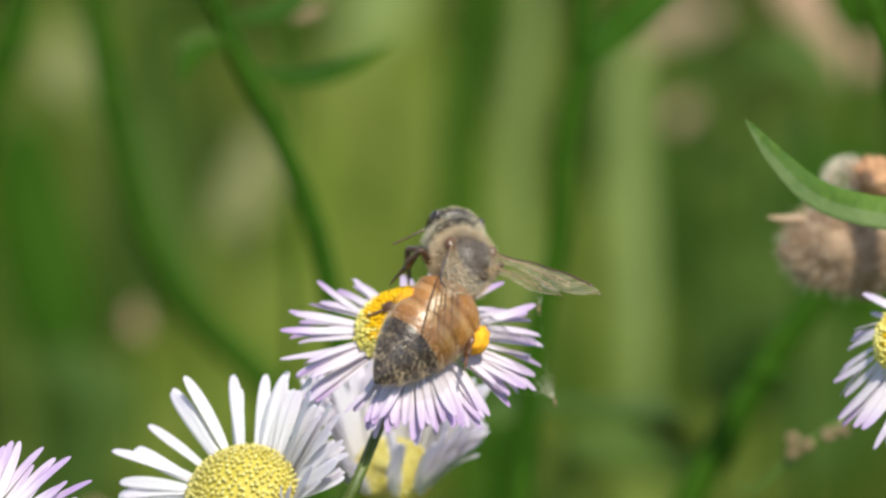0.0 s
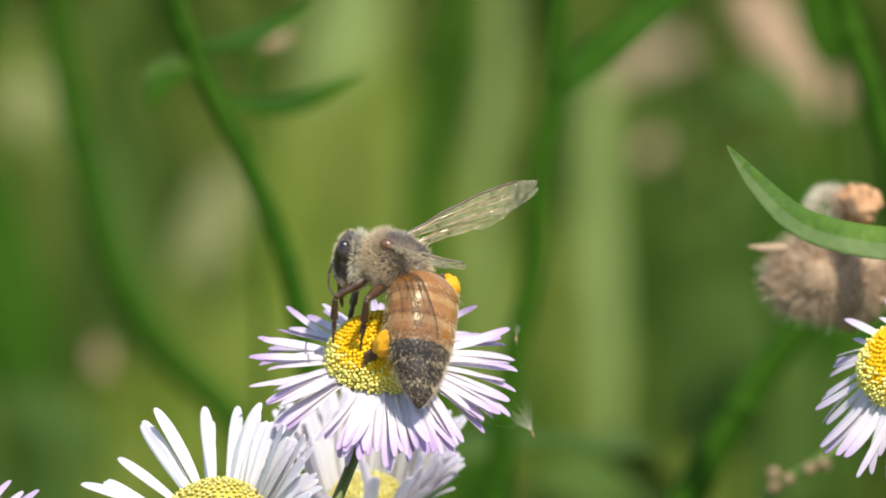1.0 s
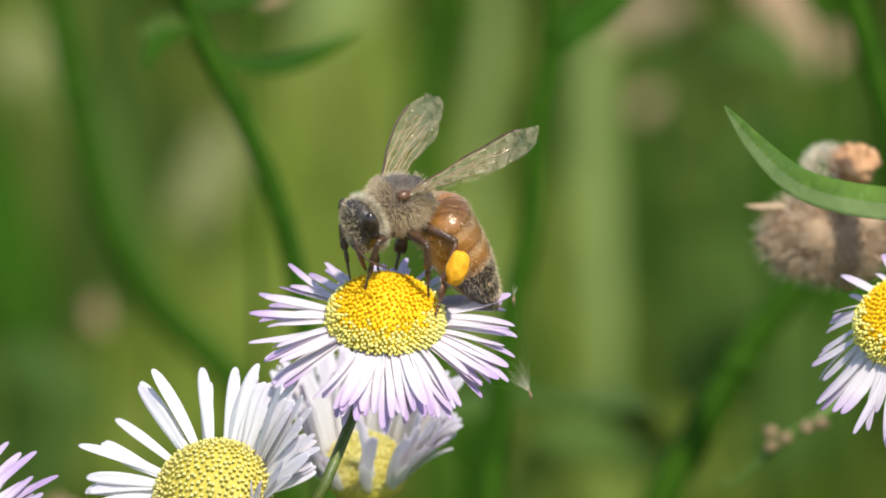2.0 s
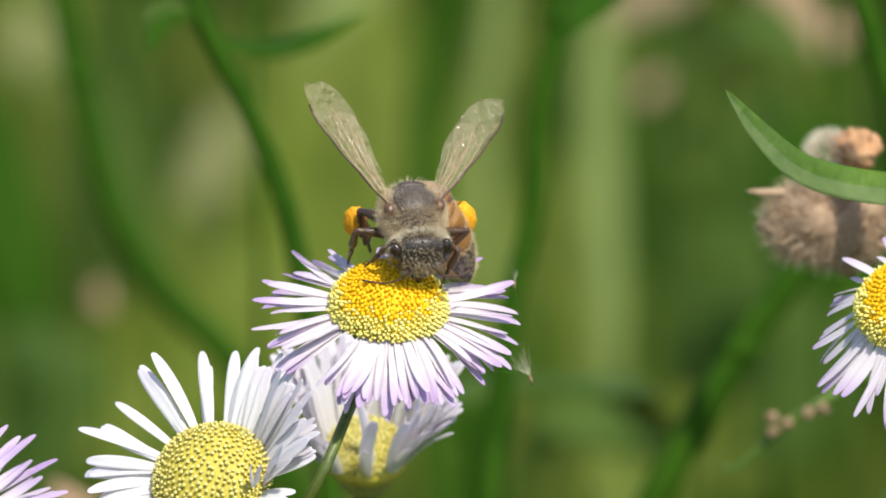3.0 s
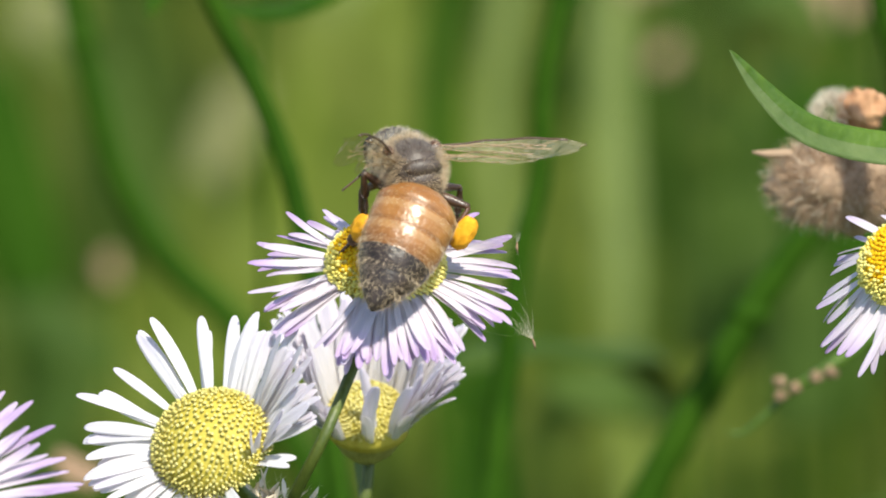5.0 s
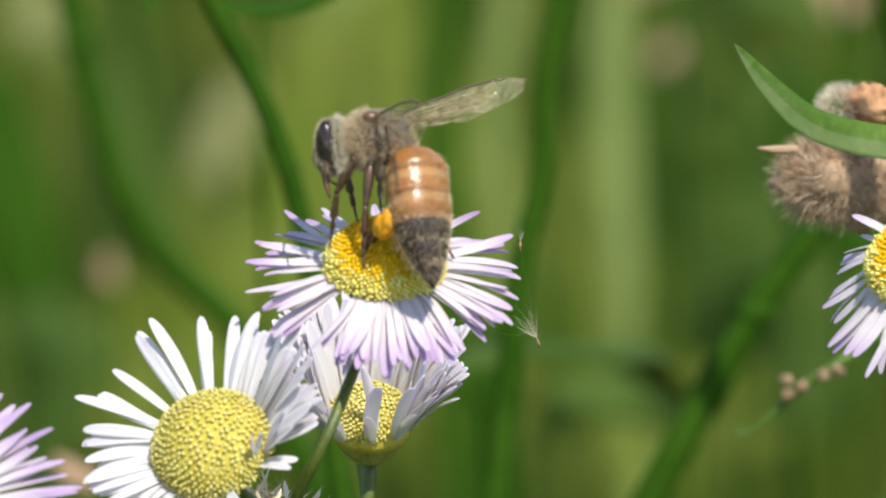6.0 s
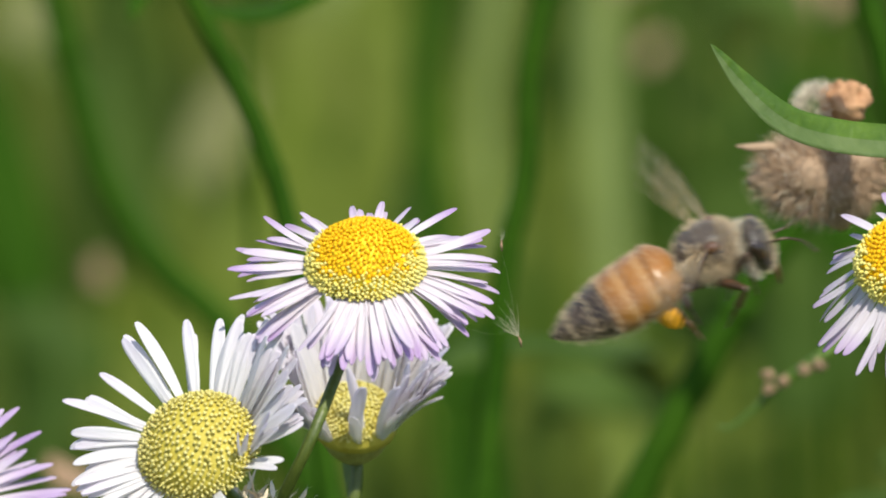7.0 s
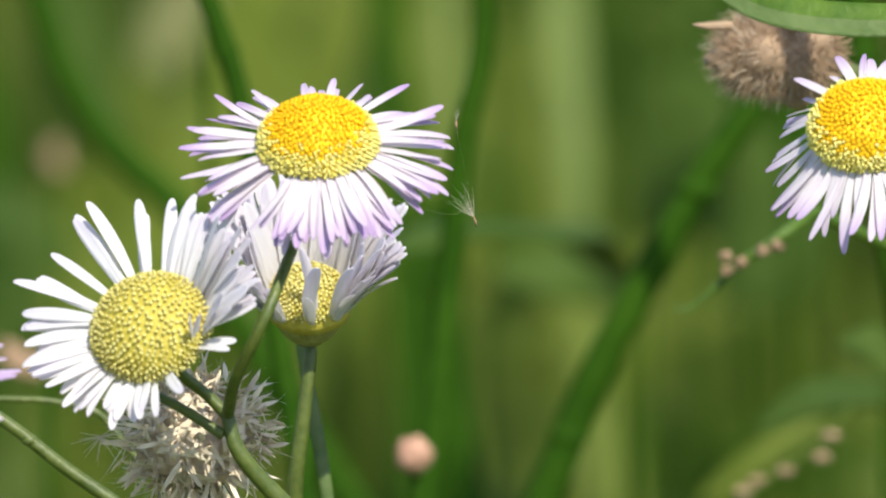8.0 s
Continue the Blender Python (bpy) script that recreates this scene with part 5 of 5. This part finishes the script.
# where the hind feet stand, left and right, from the time given on
HIND_FEET = {
    -1: [(0.0, at(-5.90, -0.36, 0)), (0.5, at(-5.46, -1.66, 0)), (1.0, at(-5.05, -1.92, 0)), (1.5, at(-1.17, -1.12, 0)), (2.8, at(0.53, -0.36, 0)), (3.0, at(1.50, 1.15, 0)), (3.5, at(-4.79, 2.48, 0)),
         (4.0, at(-7.21, 1.88, 0)), (4.5, at(-6.86, -0.45, 0)), (5.8, at(-4.42, -0.08, 0)), (6.0, at(-4.74, -0.55, 0)), (6.3, at(-4.30, -1.28, 0))],
    1: [(0.0, at(-0.21, -4.64, 0)), (0.5, at(-0.05, -3.09, 0)), (1.0, at(-0.53, 1.07, 0)), (1.5, at(-0.85, 1.86, 0)), (2.8, at(-5.29, 1.72, 0)), (3.0, at(-4.16, 1.93, 0)), (3.2, at(-5.98, 1.77, 0)), (3.5, at(-6.80, 1.90, 0)),
        (4.0, at(-6.0, -2.6, 0)), (4.5, at(-1.57, -2.28, 0)), (5.8, at(0.32, -0.10, 0)), (6.3, at(0.44, -1.34, 0))],
}


def hind_foot(s, t):
    rows = HIND_FEET[s]
    for (t0, a), (t1, b) in zip(rows, rows[1:]):
        if t <= t1:
            return foot_at(a.lerp(b, max(0.0, (t - t0) / (t1 - t0))))
    return foot_at(rows[-1][1])


def two_links(hip, goal, a, b, pole):
    """Upper and lower poses of a leg from hip to goal that bends towards pole."""
    d = goal - hip
    reach = min(max(d.length, abs(a - b) + 0.2), (a + b) * 0.985)
    d.normalize()
    cosine = (a * a + reach * reach - b * b) / (2 * a * reach)
    out = (pole - d * pole.dot(d)).normalized()
    knee = hip + (d * cosine + out * math.sqrt(max(0, 1 - cosine * cosine))) * a
    end = hip + d * reach
    return turn_to(knee - hip, out, hip * 0.001), turn_to(end - knee, out, knee * 0.001)


def wing_pose(hinge, out, ahead, s):
    x = out.normalized() * s
    y = (ahead - x * ahead.dot(x)).normalized()
    m = Matrix((x, y, x.cross(y))).transposed().to_4x4()
    m.translation = hinge * 0.001
    return m


TAKE_OFF = 6.36
# the wings' leading edges where they do not simply face up: (seconds, side)
LEADING = {(1.0, -1): way(.8, -.05, .56), (0.0, -1): way(-.9, .15, -.2), (6.3, -1): way(-1, -.05, .1), (6.3, 1): way(.1, .75, .6), (0.0, 1): way(.35, .35, .85), (0.5, 1): way(-.4, .5, .7), (1.0, 1): way(-.42, .5, .7), (4.5, 1): way(.3, .35, .88), (4.5, -1): way(.6, .1, -.75), (4.7, -1): way(.6, .1, -.75), (4.7, 1): way(.3, .35, .88), (5.8, 1): way(-.42, .5, .7), (6.0, 1): way(-.42, .5, .7),
           (2.8, 1): way(-.6, -.1, -.75), (2.8, -1): way(.5, -.4, -.7), (3.0, 1): way(-.66, -.38, -.64), (3.0, -1): way(.66, -.40, -.6), (3.2, 1): way(-.1, .5, -.8), (3.2, -1): way(.6, -.1, -.75),
           (3.8, -1): way(.1, .3, .95), (4.0, -1): way(0, .05, 1), (4.0, 1): way(0, .05, 1), (4.2, 1): way(.25, .3, .9), (4.2, -1): way(.1, .3, .9),
           (3.5, -1): way(.5, .5, -.7), (3.5, 1): way(0, .6, -.8)}


NODS = {0.0: 20, 2.8: 10, 3.0: 14, 3.2: 10, 3.8: 14, 4.0: 34, 4.2: 34, 4.5: 22, 4.7: 18, 6.2: 26}   # how far the head hangs, in degrees


def move_bee():
    rows = bee_rows()
    walk(BEE, [(t, turn_to(f, u, p)) for t, p, f, u, *_ in rows])
    # abdomen and head, in the bee's own space
    bend_rows, head_rows = [], []
    for i, (t, p, f, u, ab, *_) in enumerate(rows):
        inv = turn_to(f, u).to_3x3().transposed()
        back = (inv @ ab).normalized()
        turn = Vector((0, -1, 0)).rotation_difference(back).to_matrix().to_4x4()
        bend_rows.append((t, Matrix.Translation(WAIST * 0.001) @ turn))
        nod = NODS.get(t, 8) if t < 6.25 else -8
        head_rows.append((t, Matrix.Translation(NECK * 0.001) @ pose(0, 0, 0, -nod + 6 * math.sin(t * 5), 0, 9 * math.sin(t * 3.1))))
    walk(BEE_ABDOMEN, bend_rows)
    walk(BEE_HEAD, head_rows)
    for s, ob in BEE_FEELERS.items():
        rest = ob.matrix_basis.copy()
        rows_f = [(t, rest @ pose(0, 0, 0, -78 + 14 * math.sin(t * 7 + s), 0, -22 * s)) for t in (0.0, 0.5, 1.0, 1.5, 2.2, 2.8, 3.2, 3.5, 4.0, 4.5, 5.2, 5.8, 6.1)]
        rows_f += [(6.3, rest @ pose(0, 0, 0, -15, 0, 0)), (6.5, rest @ pose(0, 0, 0, 6, 0, -24 * s)), (7.0, rest @ pose(0, 0, 0, -20, 0, 18 * s)), (8.0, rest @ pose(0, 0, 0, -10, 0, 10 * s))]
        walk(ob, rows_f)
    # wings
    for side, s in (("left", -1), ("right", 1)):
        for kind, hinge, lag in (("forewing", Vector((1.32 * s, 0.35, 0.95)), 0), ("hindwing", Vector((1.28 * s, -0.35, 0.8)), 9)):
            keys = []
            for t, p, f, u, ab, wl, wr in rows:
                out = wl if s < 0 else wr
                if out is None:
                    continue
                inv = turn_to(f, u).to_3x3().transposed()
                o = (inv @ out).normalized()
                edge = LEADING.get((t, s)) or (UP * 0.6 + AWAY * 0.75 + f * 0.2).normalized()
                edge = inv @ edge
                edge = (edge - o * edge.dot(o)).normalized()
                o = o * math.cos(radians(lag * 0.5)) - edge * math.sin(radians(lag * 0.5))
                keys.append((t, wing_pose(hinge, o, edge, s)))
            for n in range(49):
                t = 6.4 + n / 30
                k = min(1.0, max(0.0, (t - 6.53) / 0.2))
                ahead = way(0, .9, .4).lerp(way(.95, .12, -.1), k)
                out = way(-.98, -.08, .1).lerp(way(-.35, .45, .82), k) if s < 0 else way(.98, .03, .1).lerp(way(-.25, -.30, -.92), k)
                out = Matrix.Rotation(radians(80 * math.sin(math.pi / 2 * (n - 3 if n < 6 else n - 18)) * -s), 3, ahead) @ out.normalized()
                scene.frame_set(frame(t))
                inv = BEE.rotation_quaternion.to_matrix().transposed()
                o = inv @ out
                edge = inv @ (AWAY + ahead * 0.35 if k < 0.5 or s < 0 else ahead + UP * 0.3)
                edge = (edge - o * edge.dot(o)).normalized()
                o = o * math.cos(radians(lag)) - edge * math.sin(radians(lag))
                keys.append((t, wing_pose(hinge, o, edge, s)))
            walk(BEE_WINGS[kind, side], keys)
    # legs
    stand = {"fore": Vector((1.35, 2.4, -3.3)), "mid": Vector((2.9, -0.1, -3.3)), "hind": Vector((3.0, -2.4, -4.0))}
    tuck = {"fore": Vector((0.9, 1.9, -2.9)), "mid": Vector((1.5, 0.0, -4.2)), "hind": Vector((0.9, -1.9, -5.0))}
    bow = {"fore": Vector((0.7, 0.6, 0.5)), "mid": Vector((0.9, 0.1, 0.6)), "hind": Vector((0.9, -0.7, 0.12))}
    fold = {"fore": Vector((0.5, 0.8, 0.1)), "mid": Vector((0.6, 0.5, -0.3)), "hind": Vector((0.2, -0.7, -0.6))}
    times = [round(0.1 * i, 2) for i in range(81)]
    where = []
    for t in times:
        scene.frame_set(frame(t))
        where.append(Matrix.LocRotScale(BEE.location, BEE.rotation_quaternion, None))
    for number, (pair, s) in enumerate((p, s) for p in LEGS for s in (-1, 1)):
        hip, a, b, thick = LEGS[pair]
        flip = Vector((s, 1, 1))
        hip = hip * flip
        keys_a, keys_b = [], []
        ground = [drop_foot(m @ (stand[pair] * flip * 0.001)) for m in where]
        for i, t in enumerate(times):
            if t <= TAKE_OFF and pair == "hind":
                goal = where[i].inverted() @ hind_foot(s, t) * 1000
            elif t <= TAKE_OFF:
                beat = 4
                shift = (number * 3) % beat
                k0 = max(0, ((i - shift) // beat) * beat + shift)
                k1 = min(k0 + beat, 63)
                w = min(1.0, max(0.0, (i - k0) / 2.0))
                target = ground[max(0, k0 - beat + 2)].lerp(ground[min(k0 + 2, k1)], w)
                goal = where[i].inverted() @ target * 1000
                if (goal - hip).length > (a + b) * 1.05 or goal.z > -0.8:
                    goal = where[i].inverted() @ ground[i] * 1000
            else:
                goal = tuck[pair] * flip + Vector((0.1 * math.sin(t * 17 + number), 0.15 * math.sin(t * 11 + number), 0))
                if pair == "hind" and t < 6.65:
                    goal = Vector((5.2, -6.8, -1.8)) if s > 0 else Vector((0.3, -2.6, -6.0))
            pa, pb = two_links(hip, goal, a, b, (bow[pair] if t < 6.65 and not (pair == "hind" and s < 0 and t > TAKE_OFF) else fold[pair]) * flip)
            keys_a.append((t, pa))
            keys_b.append((t, pb))
        walk(BEE_LEGS[pair, s][0], keys_a)
        walk(BEE_LEGS[pair, s][1], keys_b)


def move_flowers():
    """The heads sway a little under the bee and in the air: seconds, right, up, lean in degrees."""
    sway = [(0.0, .10, -.40, 0.5), (0.5, .05, -.15, 1.0), (1.0, -.10, -.10, 0.0), (1.5, -.05, -.06, 2.0), (3.0, .20, -.30, 2.2), (3.5, -.25, -.06, 0.8), (4.0, -.10, .24, -.5),
            (4.5, 0, 0, 0), (6.0, -.15, -.05, 1.0), (6.5, -.29, -.16, -1.4), (7.0, -.26, 0, -1.1), (7.5, -.22, .12, -1.4), (8.0, -.32, .10, -1.7)]
    rest = FLOWER.matrix_basis.copy()
    spot = Matrix.Translation(rest.translation)
    walk(FLOWER, [(t, Matrix.Translation((RIGHT * a + UP * b) * 0.001) @ spot @ Matrix.Rotation(radians(lean), 4, AWAY) @ spot.inverted() @ rest) for t, a, b, lean in sway])
    edge_sway = [(0.0, .3, -.75), (1.0, .2, -.5), (1.5, .15, -.4), (3.0, .1, -.15), (3.5, -.25, -.13), (4.5, 0, 0), (6.0, -.1, -.15), (6.5, .25, -.40), (7.0, .6, -.35), (7.1, .5, .5), (7.2, -.05, -.2), (7.3, -.6, .1), (7.5, .2, .3), (8.0, .35, .5)]
    rest = EDGE_FLOWER.matrix_basis.copy()
    walk(EDGE_FLOWER, [(t, Matrix.Translation((RIGHT * (a - .35) + UP * (b - .3)) * 0.001) @ rest) for t, a, b in edge_sway])


def motions():
    move_flowers()
    move_bee()


motions()
